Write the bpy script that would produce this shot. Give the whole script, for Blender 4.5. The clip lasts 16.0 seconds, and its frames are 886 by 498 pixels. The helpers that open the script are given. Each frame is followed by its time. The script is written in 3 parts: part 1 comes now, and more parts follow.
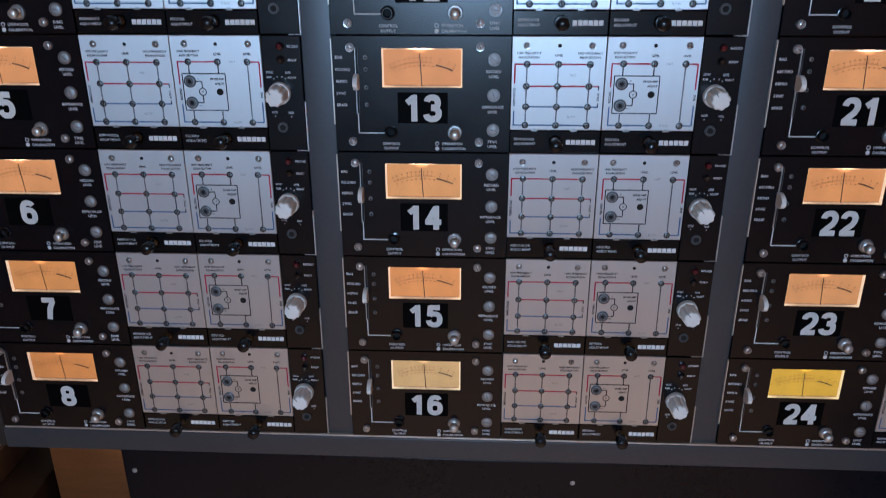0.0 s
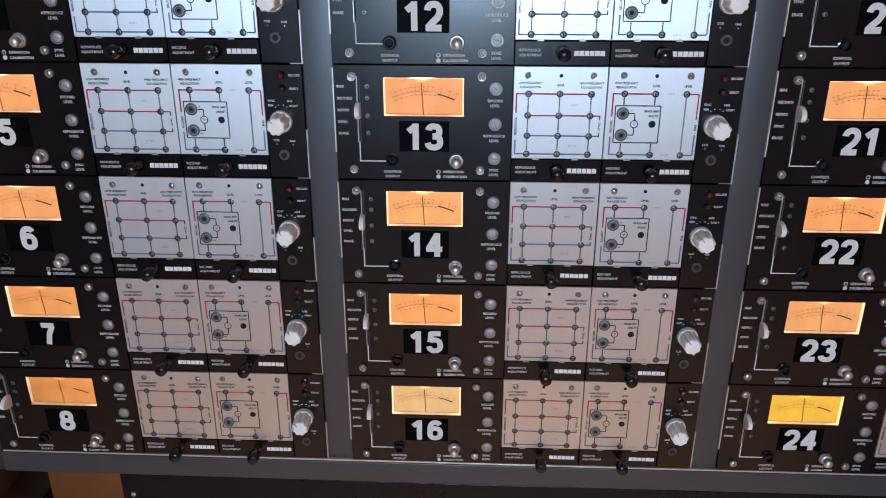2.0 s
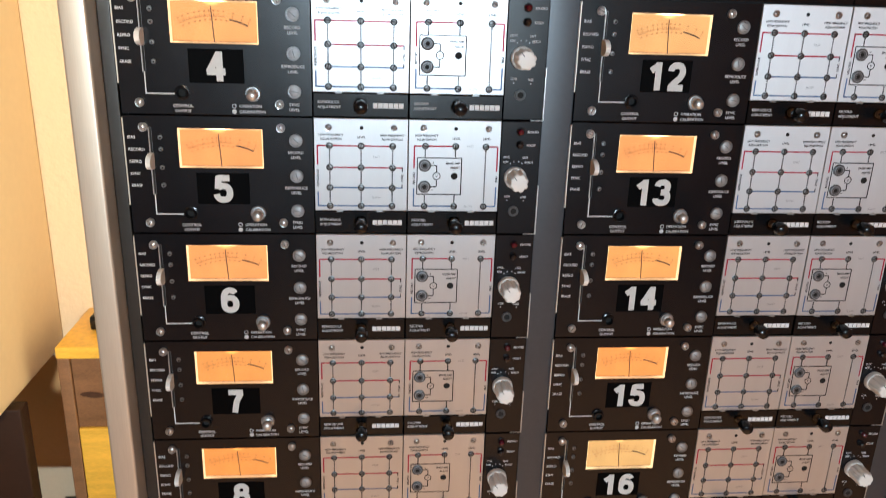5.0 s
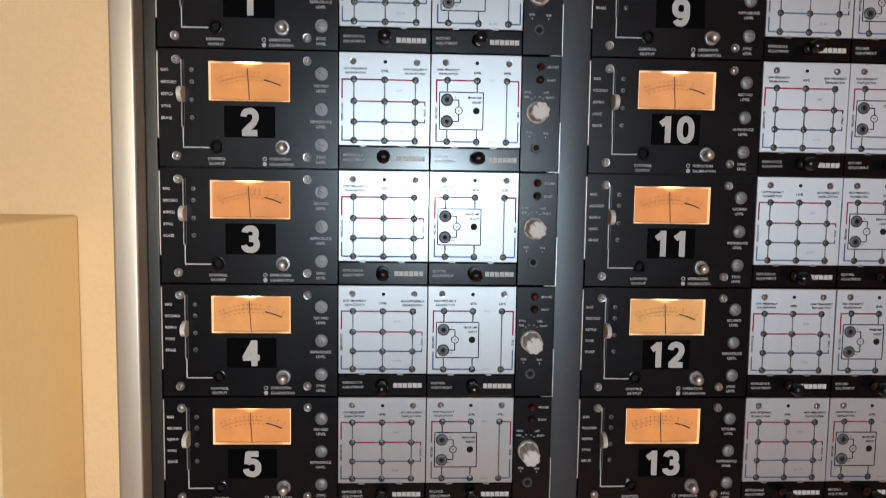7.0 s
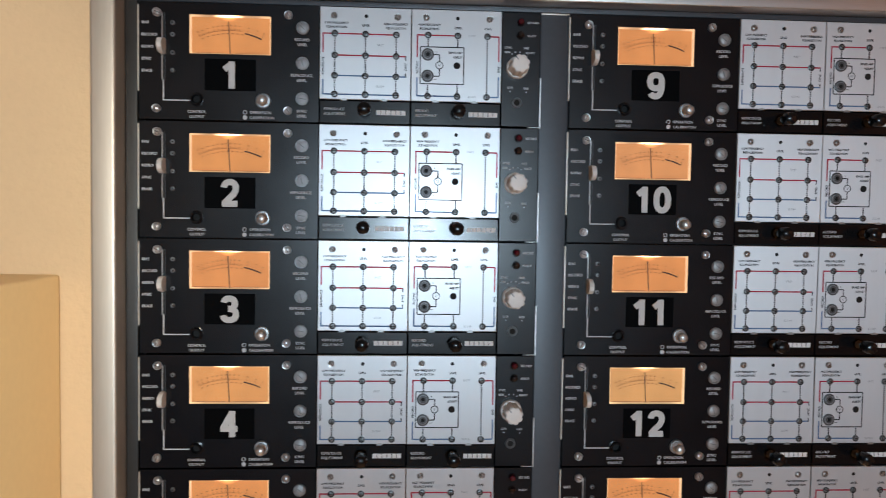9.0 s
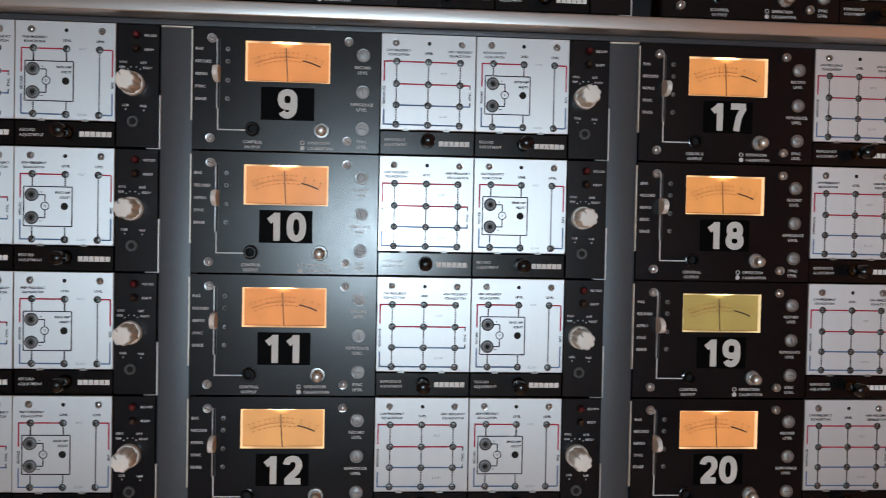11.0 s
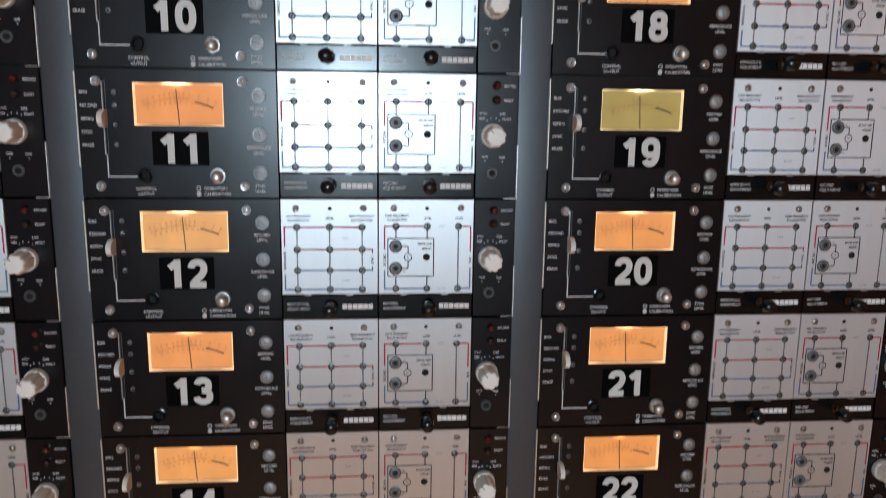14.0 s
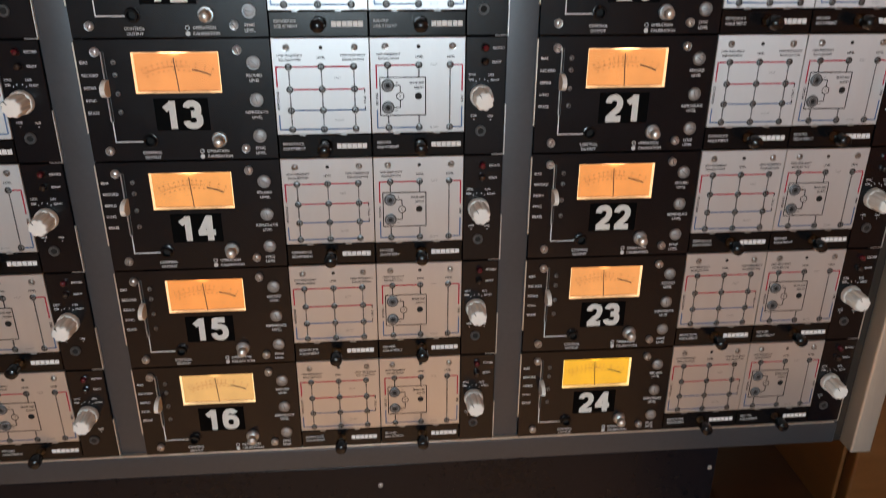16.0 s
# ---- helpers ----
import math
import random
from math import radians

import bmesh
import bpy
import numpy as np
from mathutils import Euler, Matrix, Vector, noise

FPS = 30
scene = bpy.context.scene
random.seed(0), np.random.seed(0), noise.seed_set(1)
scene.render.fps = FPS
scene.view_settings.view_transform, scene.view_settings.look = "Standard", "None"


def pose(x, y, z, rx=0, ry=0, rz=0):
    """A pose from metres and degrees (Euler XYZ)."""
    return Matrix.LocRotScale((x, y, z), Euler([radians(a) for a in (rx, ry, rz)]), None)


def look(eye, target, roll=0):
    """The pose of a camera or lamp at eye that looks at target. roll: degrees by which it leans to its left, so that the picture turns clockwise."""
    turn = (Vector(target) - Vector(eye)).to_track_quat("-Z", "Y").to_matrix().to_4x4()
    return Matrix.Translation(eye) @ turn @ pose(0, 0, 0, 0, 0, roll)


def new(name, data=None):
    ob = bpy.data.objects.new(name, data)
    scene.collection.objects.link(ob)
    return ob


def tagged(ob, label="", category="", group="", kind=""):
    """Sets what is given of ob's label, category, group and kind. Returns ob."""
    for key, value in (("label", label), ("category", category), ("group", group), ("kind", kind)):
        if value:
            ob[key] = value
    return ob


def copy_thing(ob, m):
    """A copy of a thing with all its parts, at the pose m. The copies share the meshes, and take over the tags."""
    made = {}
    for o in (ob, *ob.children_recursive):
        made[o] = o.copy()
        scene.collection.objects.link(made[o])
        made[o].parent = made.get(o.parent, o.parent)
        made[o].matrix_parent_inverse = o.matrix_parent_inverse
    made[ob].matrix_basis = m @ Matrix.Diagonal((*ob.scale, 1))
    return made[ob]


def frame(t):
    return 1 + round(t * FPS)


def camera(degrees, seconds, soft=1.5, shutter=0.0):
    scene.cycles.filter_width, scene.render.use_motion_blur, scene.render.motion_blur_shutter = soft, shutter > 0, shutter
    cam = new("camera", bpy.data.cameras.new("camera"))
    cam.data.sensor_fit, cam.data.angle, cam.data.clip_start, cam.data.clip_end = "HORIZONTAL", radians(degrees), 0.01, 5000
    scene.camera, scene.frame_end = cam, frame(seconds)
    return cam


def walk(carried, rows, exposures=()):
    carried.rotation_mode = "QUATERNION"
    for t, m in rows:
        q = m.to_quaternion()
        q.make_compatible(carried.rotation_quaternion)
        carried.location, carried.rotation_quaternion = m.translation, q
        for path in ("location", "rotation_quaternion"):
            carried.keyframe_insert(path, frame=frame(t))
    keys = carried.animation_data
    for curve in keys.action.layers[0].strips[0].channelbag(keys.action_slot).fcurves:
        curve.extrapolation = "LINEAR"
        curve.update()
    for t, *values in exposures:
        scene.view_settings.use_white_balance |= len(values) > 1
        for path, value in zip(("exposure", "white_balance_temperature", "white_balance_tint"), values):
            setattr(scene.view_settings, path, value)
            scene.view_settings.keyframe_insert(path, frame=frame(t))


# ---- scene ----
cam = camera(59.0, 16.0, soft=1.0, shutter=0.5)
# seconds, x, y, z, yaw, pitch, roll
ROWS = [
    (0.0, -0.035, -0.5621, 1.3836, 2.8, -22.21, 0.17),
    (0.5, -0.036, -0.5595, 1.3986, 2.62, -21.88, 0.15),
    (1.0, -0.0383, -0.5573, 1.3978, 2.62, -22.21, 0.08),
    (1.5, -0.0383, -0.5579, 1.3995, 2.64, -22.07, 0.23),
    (2.0, -0.0392, -0.5559, 1.3999, 2.55, -21.9, -0.03),
    (2.5, -0.0599, -0.5519, 1.4057, 2.85, -22.09, -0.47),
    (3.0, -0.1361, -0.5328, 1.4126, 1.72, -22.49, -0.03),
    (3.2, -0.1735, -0.531, 1.4152, 0.78, -22.81, -0.44),
    (5.3, -0.2845, -0.5469, 1.4022, -5.09, -16.03, -1.62),
    (5.5, -0.2835, -0.5472, 1.4068, -5.0, -13.89, -1.54),
    (6.0, -0.2816, -0.5562, 1.4374, -3.64, -10.82, -1.23),
    (6.5, -0.276, -0.5644, 1.4613, -3.52, -7.73, -0.99),
    (7.0, -0.2762, -0.5728, 1.4802, -2.77, -5.37, -0.86),
    (7.5, -0.2736, -0.5761, 1.4883, -2.55, -4.55, -0.82),
    (8.0, -0.2728, -0.5749, 1.4961, -3.05, -3.08, -0.51),
    (8.5, -0.274, -0.5755, 1.5037, -2.88, -2.57, -0.7),
    (9.0, -0.2679, -0.5736, 1.5031, -3.42, -2.54, -0.85),
    (9.5, -0.2098, -0.5628, 1.505, -4.72, -2.25, -0.92),
    (10.0, -0.124, -0.5502, 1.5112, -4.13, -2.05, -1.16),
    (10.2, -0.0888, -0.5457, 1.5149, -3.8, -1.9, -1.23),
    (12.3, 0.0411, -0.544, 1.5161, -3.99, -0.98, -0.97),
    (12.5, 0.0495, -0.5435, 1.5155, -3.79, -1.27, -0.96),
    (13.0, 0.0519, -0.5389, 1.504, -3.96, -4.15, -0.55),
    (13.5, 0.0517, -0.5334, 1.4895, -5.04, -7.39, -0.47),
    (14.0, 0.0491, -0.5309, 1.4675, -4.94, -10.97, -0.77),
    (14.5, 0.0498, -0.5319, 1.45, -4.38, -14.83, -0.77),
    (15.0, 0.0461, -0.5305, 1.433, -5.27, -18.62, -1.14),
    (15.5, 0.0535, -0.5352, 1.4091, -4.92, -20.64, -0.99),
    (16.0, 0.0538, -0.543, 1.3969, -5.0, -23.74, -0.35),
]
walk(cam, [(t, pose(x, y, z, 90 + pitch, roll, yaw)) for t, x, y, z, yaw, pitch, roll in ROWS],
     # the clip's camera brightens and warms its picture on the way
     [(0.0, 0.02, 4900, 10), (0.5, 0.28, 5080, 10), (1.0, 0.38, 5170, 10), (1.5, 0.47, 5300, 10), (2.0, 0.57, 5410, 10), (2.5, 0.68, 5520, 10), (3.0, 0.84, 5740, 10), (3.2, 0.84, 5850, 10),
      (5.3, 0.62, 6250, 10), (6.5, 0.20, 6300, 10), (8.0, 0.04, 6230, 10), (9.5, 0.06, 6000, 10), (10.2, 0.10, 6150, 10), (12.5, 0.16, 6300, 10), (14.5, 0.33, 6050, 10), (16.0, 0.43, 6500, 10)])

# ---- world and lights ----
world = bpy.data.worlds.new("world")
scene.world = world
world.use_nodes = True
world.node_tree.nodes["Background"].inputs["Color"].default_value = (1.0, 0.75, 0.5, 1)
world.node_tree.nodes["Background"].inputs["Strength"].default_value = 0.05


def lamp(name, kind, where, watts, colour, size, target=None):
    data = bpy.data.lights.new(name, kind)
    data.energy, data.color = watts, colour
    if kind == "AREA":
        data.shape, data.size = "DISK", size
    else:
        data.shadow_soft_size = size
    ob = new(name, data)
    ob.matrix_world = look(where, target) if target else pose(*where)
    return ob


# stand-in for the camera's cool torch, set far back; its reflection shows in metal
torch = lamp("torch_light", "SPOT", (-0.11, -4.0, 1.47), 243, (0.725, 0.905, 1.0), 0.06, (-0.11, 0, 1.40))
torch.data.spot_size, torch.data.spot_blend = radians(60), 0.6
# unseen warm spot, added to light the floor in front of the rack
down = lamp("ceiling_downlight", "SPOT", (0.10, -1.7, 2.66), 500, (1.0, 0.72, 0.47), 0.05, (0.10, -1.6, 0))
down.data.spot_size, down.data.spot_blend = radians(80), 1.0
# unseen warm spot, added so the right cards reflect a warm east wall
room = lamp("room_light", "SPOT", (1.2, -2.5, 2.55), 150, (1.0, 0.68, 0.34), 0.08, (2.6, -2.6, 1.7))
room.data.spot_size, room.data.spot_blend = radians(98), 0.4
# unseen warm spot, added to brighten the left wall and the ledge
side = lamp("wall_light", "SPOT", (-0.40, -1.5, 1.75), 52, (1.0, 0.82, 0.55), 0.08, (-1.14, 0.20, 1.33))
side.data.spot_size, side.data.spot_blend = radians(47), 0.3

# unseen area lamp, added behind the rack to light the wall and the ledge
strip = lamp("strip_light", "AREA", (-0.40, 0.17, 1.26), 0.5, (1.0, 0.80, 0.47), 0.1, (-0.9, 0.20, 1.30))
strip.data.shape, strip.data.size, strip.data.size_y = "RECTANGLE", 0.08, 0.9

# unseen point lamp, added to light the wall seen above the rail
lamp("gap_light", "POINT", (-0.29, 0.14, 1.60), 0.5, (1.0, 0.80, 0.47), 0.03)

# ---- materials ----


def material(name, colour, rough=0.5, metal=0.0, vary=0.12, scale=40.0, bump=0.0, stretch=(1, 1, 1), coat=0.0, spec=0.5, brushed=0.0, fine=None):
    """A surface with colour and gloss that vary at two scales, and a fine relief."""
    m = bpy.data.materials.new(name)
    m.use_nodes = True
    n, l = m.node_tree.nodes, m.node_tree.links
    b = n["Principled BSDF"]
    b.inputs["Metallic"].default_value = metal
    b.inputs["Coat Weight"].default_value = coat
    co, info, mapping = n.new("ShaderNodeTexCoord"), n.new("ShaderNodeObjectInfo"), n.new("ShaderNodeVectorMath")
    mapping.operation = "MULTIPLY_ADD"
    mapping.inputs[1].default_value = stretch
    l.new(co.outputs["Object"], mapping.inputs[0])
    l.new(info.outputs["Random"], mapping.inputs[2])
    big, small = n.new("ShaderNodeTexNoise"), n.new("ShaderNodeTexNoise")
    for tex, s, d in ((big, scale, 3), (small, fine or scale * 14, 2)):
        tex.inputs["Scale"].default_value, tex.inputs["Detail"].default_value = s, d
        l.new(mapping.outputs[0], tex.inputs["Vector"])
    both = n.new("ShaderNodeMath")
    both.operation = "MULTIPLY_ADD"
    both.inputs[1].default_value = 0.5
    l.new(small.outputs["Fac"], both.inputs[0])
    half = n.new("ShaderNodeMath")
    half.operation = "MULTIPLY"
    half.inputs[1].default_value = 0.5
    l.new(big.outputs["Fac"], half.inputs[0])
    l.new(half.outputs[0], both.inputs[2])
    ramp = n.new("ShaderNodeMapRange")
    ramp.inputs["From Min"].default_value, ramp.inputs["From Max"].default_value = 0.3, 0.7
    ramp.inputs["To Min"].default_value, ramp.inputs["To Max"].default_value = 1 - vary, 1 + vary
    l.new(both.outputs[0], ramp.inputs["Value"])
    tint = n.new("ShaderNodeVectorMath")
    tint.operation = "SCALE"
    tint.inputs[0].default_value = colour
    l.new(ramp.outputs[0], tint.inputs["Scale"])
    l.new(tint.outputs[0], b.inputs["Base Color"])
    gloss = n.new("ShaderNodeMath")
    gloss.operation = "MULTIPLY"
    gloss.inputs[1].default_value = rough
    l.new(ramp.outputs[0], gloss.inputs[0])
    l.new(gloss.outputs[0], b.inputs["Roughness"])
    if bump:
        bp = n.new("ShaderNodeBump")
        bp.inputs["Strength"].default_value, bp.inputs["Distance"].default_value = bump, 0.001
        l.new(both.outputs[0], bp.inputs["Height"])
        l.new(bp.outputs[0], b.inputs["Normal"])
    b.inputs["Specular IOR Level"].default_value = spec
    if brushed:
        b.inputs["Anisotropic"].default_value = brushed
        grain = n.new("ShaderNodeTangent")
        grain.direction_type, grain.axis = "RADIAL", "Z"
        l.new(grain.outputs[0], b.inputs["Tangent"])
    return m


M_PANEL = material("black_anodised", (0.0034, 0.0036, 0.0056), 0.245, 0.0, 0.10, 30, 0.012, spec=0.38)
M_STRIP = material("black_strip", (0.005, 0.005, 0.006), 0.21, 0.0, 0.1, 50, 0.02, spec=0.33)
M_CARD = material("brushed_aluminium_plate", (0.62, 0.625, 0.635), 0.455, 0.84, 0.03, 22, 0.03, (6, 1, 0.5), coat=0.5, brushed=0.5, fine=400)
M_CARD.node_tree.nodes["Principled BSDF"].inputs["Coat Roughness"].default_value = 0.17
M_RACK = material("grey_painted_steel", (0.054, 0.058, 0.067), 0.38, 0.25, 0.08, 18, 0.04)
M_SILVER = material("satin_aluminium", (0.62, 0.56, 0.48), 0.40, 0.60, 0.06, 14, 0.03, (6, 6, 0.3))
M_RAIL = material("satin_aluminium_rail", (0.63, 0.62, 0.61), 0.34, 0.85, 0.06, 14, 0.03, (0.3, 6, 6))
M_CHROME = material("nickel_plate", (0.56, 0.57, 0.58), 0.38, 0.6, 0.12, 200)
M_TOGGLE = material("satin_nickel", (0.62, 0.61, 0.59), 0.36, 0.75, 0.1, 200)
M_CONTROL = material("grey_control", (0.34, 0.345, 0.35), 0.5, 0.5, 0.15, 300)
M_DULL = material("dull_nickel", (0.36, 0.36, 0.36), 0.40, 0.65, 0.15, 300)
M_SCREW = material("bright_nickel_screw", (0.56, 0.56, 0.56), 0.30, 0.85, 0.12, 300)
M_FLATSCREW = material("grey_steel_screw", (0.44, 0.44, 0.44), 0.28, 0.9, 0.12, 300)
M_SKIRT = material("pale_knob_skirt", (0.72, 0.71, 0.68), 0.4, 0.0, 0.08, 160)
# side strips' steel, darkened for the shade and reflection beside the posts
M_EDGE = material("shaded_edge_steel", (0.022, 0.021, 0.020), 0.36, 0.1, 0.1, 18, 0.03)
M_BLACK = material("black_plastic", (0.007, 0.007, 0.008), 0.2, 0.0, 0.2, 120, spec=0.35)
# near-black for holes, slots and gaps, whose shade is put into the colour
M_HOLE = material("hole_shade", (0.004, 0.004, 0.004), 0.8)
M_WHITE = material("white_plastic", (0.87, 0.85, 0.81), 0.45, 0.0, 0.05, 160, 0.01)
M_INK = material("white_ink", (0.60, 0.61, 0.62), 0.6, 0.0, 0.1, 300)
M_MARK = material("white_mark_ink", (0.80, 0.80, 0.80), 0.6, 0.0, 0.1, 300)
M_DIGIT = material("off_white_vinyl", (0.66, 0.66, 0.64), 0.5, 0.0, 0.10, 180, 0.04)
M_PRINT = material("black_ink", (0.012, 0.012, 0.015), 0.7, 0.0, 0.15, 300, spec=0.15)
M_FAINT = material("faint_grey_ink", (0.26, 0.27, 0.29), 0.55, 0.2, 0.15, 300, spec=0.15)
M_RED = material("red_ink", (0.42, 0.026, 0.055), 0.7, 0.0, 0.12, 300, spec=0.15)
M_BLUE = material("blue_ink", (0.10, 0.17, 0.32), 0.7, 0.0, 0.12, 300, spec=0.15)
M_PLATE = material("black_number_plate", (0.0018, 0.0018, 0.0020), 0.5, 0.0, 0.1, 80, spec=0.03)
M_REDLED = material("red_lens", (0.075, 0.002, 0.009), 0.22, 0.0, 0.15, 200, coat=0.5)
M_SOCKET = material("grey_socket", (0.085, 0.088, 0.092), 0.4, 0.3, 0.15, 200)
M_RIMRING = material("bright_metal_ring", (0.30, 0.305, 0.31), 0.40, 0.9, 0.15, 300)
M_RING = material("grey_metal_ring", (0.20, 0.205, 0.21), 0.42, 0.8, 0.2, 300)
M_DARKLED = material("dark_lens", (0.015, 0.010, 0.010), 0.15, 0.0, 0.15, 200, coat=0.5)
M_CREAM = material("cream_paint", (0.80, 0.615, 0.385), 0.6, 0.0, 0.03, 6, 0.25, fine=120)
M_PLASTER = material("rough_cream_plaster", (0.72, 0.54, 0.345), 0.75, 0.0, 0.025, 14, 1.4, fine=150)
M_WOOD = material("yellow_varnished_wood", (0.82, 0.46, 0.06), 0.35, 0.0, 0.22, 12, 0.08, (1, 1, 9), coat=0.2)
M_DARKWOOD = material("dark_brown_wood", (0.065, 0.026, 0.012), 0.45, 0.0, 0.3, 14, 0.08, (1, 6, 1))
M_NICHE = material("brown_stained_board", (0.10, 0.042, 0.02), 0.6, 0.0, 0.35, 16, 0.1)
M_BROWN = material("brown_varnished_wood", (0.14, 0.05, 0.012), 0.4, 0.0, 0.25, 14, 0.08, (1, 1, 8))
M_BLACKWOOD = material("black_brown_wood", (0.026, 0.011, 0.006), 0.5, 0.0, 0.3, 14, 0.06, (1, 6, 1), spec=0.2)
M_MOTTLED = material("mottled_brown_board", (0.20, 0.095, 0.04), 0.55, 0.0, 0.35, 22, 0.08, (1, 1, 5))
M_FLOOR = material("brown_floorboards", (0.34, 0.232, 0.138), 0.4, 0.0, 0.25, 5, 0.1, (1, 8, 1))
M_CEIL = material("ceiling_paint", (0.62, 0.52, 0.40), 0.8, 0.0, 0.04, 4, 0.1)
M_BROWNWALL = material("wood_panelled_wall", (0.40, 0.19, 0.08), 0.5, 0.0, 0.2, 3, 0.1, (8, 8, 1))
M_BASE = material("black_lacquered_panel", (0.006, 0.006, 0.009), 0.30, 0.0, 0.2, 12, 0.03, spec=0.2)


def meter_face():
    """Backlit paper dial: its bulb sits behind the top edge; its tint comes from the dial itself."""
    m = bpy.data.materials.new("backlit_dial")
    m.use_nodes = True
    n, l = m.node_tree.nodes, m.node_tree.links
    b = n["Principled BSDF"]
    b.inputs["Roughness"].default_value = 0.6
    info, co, sep = n.new("ShaderNodeObjectInfo"), n.new("ShaderNodeTexCoord"), n.new("ShaderNodeSeparateXYZ")
    l.new(info.outputs["Color"], b.inputs["Emission Color"])
    paper = n.new("ShaderNodeMix")
    paper.data_type = "RGBA"
    paper.inputs["Factor"].default_value = 0.5
    paper.inputs["A"].default_value = (0.10, 0.06, 0.03, 1)
    l.new(info.outputs["Color"], paper.inputs["B"])
    dim = n.new("ShaderNodeVectorMath")
    dim.operation = "SCALE"
    dim.inputs["Scale"].default_value = 0.4
    l.new(paper.outputs["Result"], dim.inputs[0])
    l.new(dim.outputs[0], b.inputs["Base Color"])
    l.new(co.outputs["Object"], sep.inputs[0])
    dist = n.new("ShaderNodeVectorMath")
    dist.operation = "DISTANCE"
    dist.inputs[1].default_value = (0.064, 0, -0.004)
    flat = n.new("ShaderNodeVectorMath")
    flat.operation = "MULTIPLY"
    flat.inputs[1].default_value = (0.75, 0, 1)
    dist.inputs[1].default_value = (0.064 * 0.75, 0, -0.006)
    l.new(co.outputs["Object"], flat.inputs[0])
    l.new(flat.outputs[0], dist.inputs[0])
    fall = n.new("ShaderNodeMapRange")
    fall.interpolation_type = "SMOOTHSTEP"
    fall.inputs["From Min"].default_value, fall.inputs["From Max"].default_value = 0.0010, 0.0058
    fall.inputs["To Min"].default_value, fall.inputs["To Max"].default_value = 2.4, 0.60
    l.new(dist.outputs["Value"], fall.inputs["Value"])
    noise_t = n.new("ShaderNodeTexNoise")
    noise_t.inputs["Scale"].default_value = 60
    l.new(co.outputs["Object"], noise_t.inputs["Vector"])
    wob = n.new("ShaderNodeMapRange")
    wob.inputs["To Min"].default_value, wob.inputs["To Max"].default_value = 0.74, 1.26
    l.new(noise_t.outputs["Fac"], wob.inputs["Value"])
    mul = n.new("ShaderNodeMath")
    mul.operation = "MULTIPLY"
    l.new(fall.outputs[0], mul.inputs[0])
    l.new(wob.outputs[0], mul.inputs[1])
    l.new(mul.outputs[0], b.inputs["Emission Strength"])
    return m


def meter_rim():
    """Clear plastic rim that carries the bulb's light round the dial."""
    m = bpy.data.materials.new("glowing_meter_rim")
    m.use_nodes = True
    n, l = m.node_tree.nodes, m.node_tree.links
    b = n["Principled BSDF"]
    b.inputs["Base Color"].default_value = (0.5, 0.36, 0.2, 1)
    b.inputs["Roughness"].default_value = 0.2
    info, pale = n.new("ShaderNodeObjectInfo"), n.new("ShaderNodeMix")
    pale.data_type = "RGBA"
    pale.inputs["Factor"].default_value = 0.55
    pale.inputs["B"].default_value = (1.0, 0.80, 0.50, 1)
    l.new(info.outputs["Color"], pale.inputs["A"])
    l.new(pale.outputs["Result"], b.inputs["Emission Color"])
    # brightest at the bulb in the middle of the top, and where the sides catch it
    co, sep = n.new("ShaderNodeTexCoord"), n.new("ShaderNodeSeparateXYZ")
    l.new(co.outputs["Object"], sep.inputs[0])
    near = n.new("ShaderNodeVectorMath")
    near.operation = "DISTANCE"
    near.inputs[1].default_value = (0.064, 0.002, -0.0075)
    l.new(co.outputs["Object"], near.inputs[0])
    bulb = n.new("ShaderNodeMapRange")
    bulb.interpolation_type = "SMOOTHSTEP"
    bulb.inputs["From Min"].default_value, bulb.inputs["From Max"].default_value = 0.003, 0.012
    bulb.inputs["To Min"].default_value, bulb.inputs["To Max"].default_value = 4.5, 0.0
    l.new(near.outputs["Value"], bulb.inputs["Value"])
    side = n.new("ShaderNodeVectorMath")
    side.operation = "DISTANCE"
    side.inputs[1].default_value = (0.0653, 0.002, -0.021)
    l.new(co.outputs["Object"], side.inputs[0])
    glow = n.new("ShaderNodeMapRange")
    glow.inputs["From Min"].default_value, glow.inputs["From Max"].default_value = 0.022, 0.029
    glow.inputs["To Min"].default_value, glow.inputs["To Max"].default_value = 0.36, 0.85
    l.new(side.outputs["Value"], glow.inputs["Value"])
    total = n.new("ShaderNodeMath")
    l.new(bulb.outputs[0], total.inputs[0])
    l.new(glow.outputs[0], total.inputs[1])
    l.new(total.outputs[0], b.inputs["Emission Strength"])
    return m


def clear_pane():
    m = bpy.data.materials.new("clear_meter_window")
    m.use_nodes = True
    n, l = m.node_tree.nodes, m.node_tree.links
    n.remove(n["Principled BSDF"])
    clear, shine, mix, fres = n.new("ShaderNodeBsdfTransparent"), n.new("ShaderNodeBsdfGlossy"), n.new("ShaderNodeMixShader"), n.new("ShaderNodeFresnel")
    shine.inputs["Roughness"].default_value = 0.08
    fres.inputs["IOR"].default_value = 1.45
    l.new(fres.outputs[0], mix.inputs[0])
    l.new(clear.outputs[0], mix.inputs[1])
    l.new(shine.outputs[0], mix.inputs[2])
    l.new(mix.outputs[0], n["Material Output"].inputs["Surface"])
    return m


M_FACE, M_RIM, M_PANE = meter_face(), meter_rim(), clear_pane()
M_DIAL = material("dial_ink", (0.05, 0.018, 0.012), 0.6)
M_NEEDLE = material("brown_needle", (0.07, 0.025, 0.012), 0.5)
M_DIALFAINT = material("faded_dial_ink", (0.48, 0.16, 0.04), 0.6)

# ---- mesh building; panel coordinates in millimetres: u right, v down, o out of the panel ----


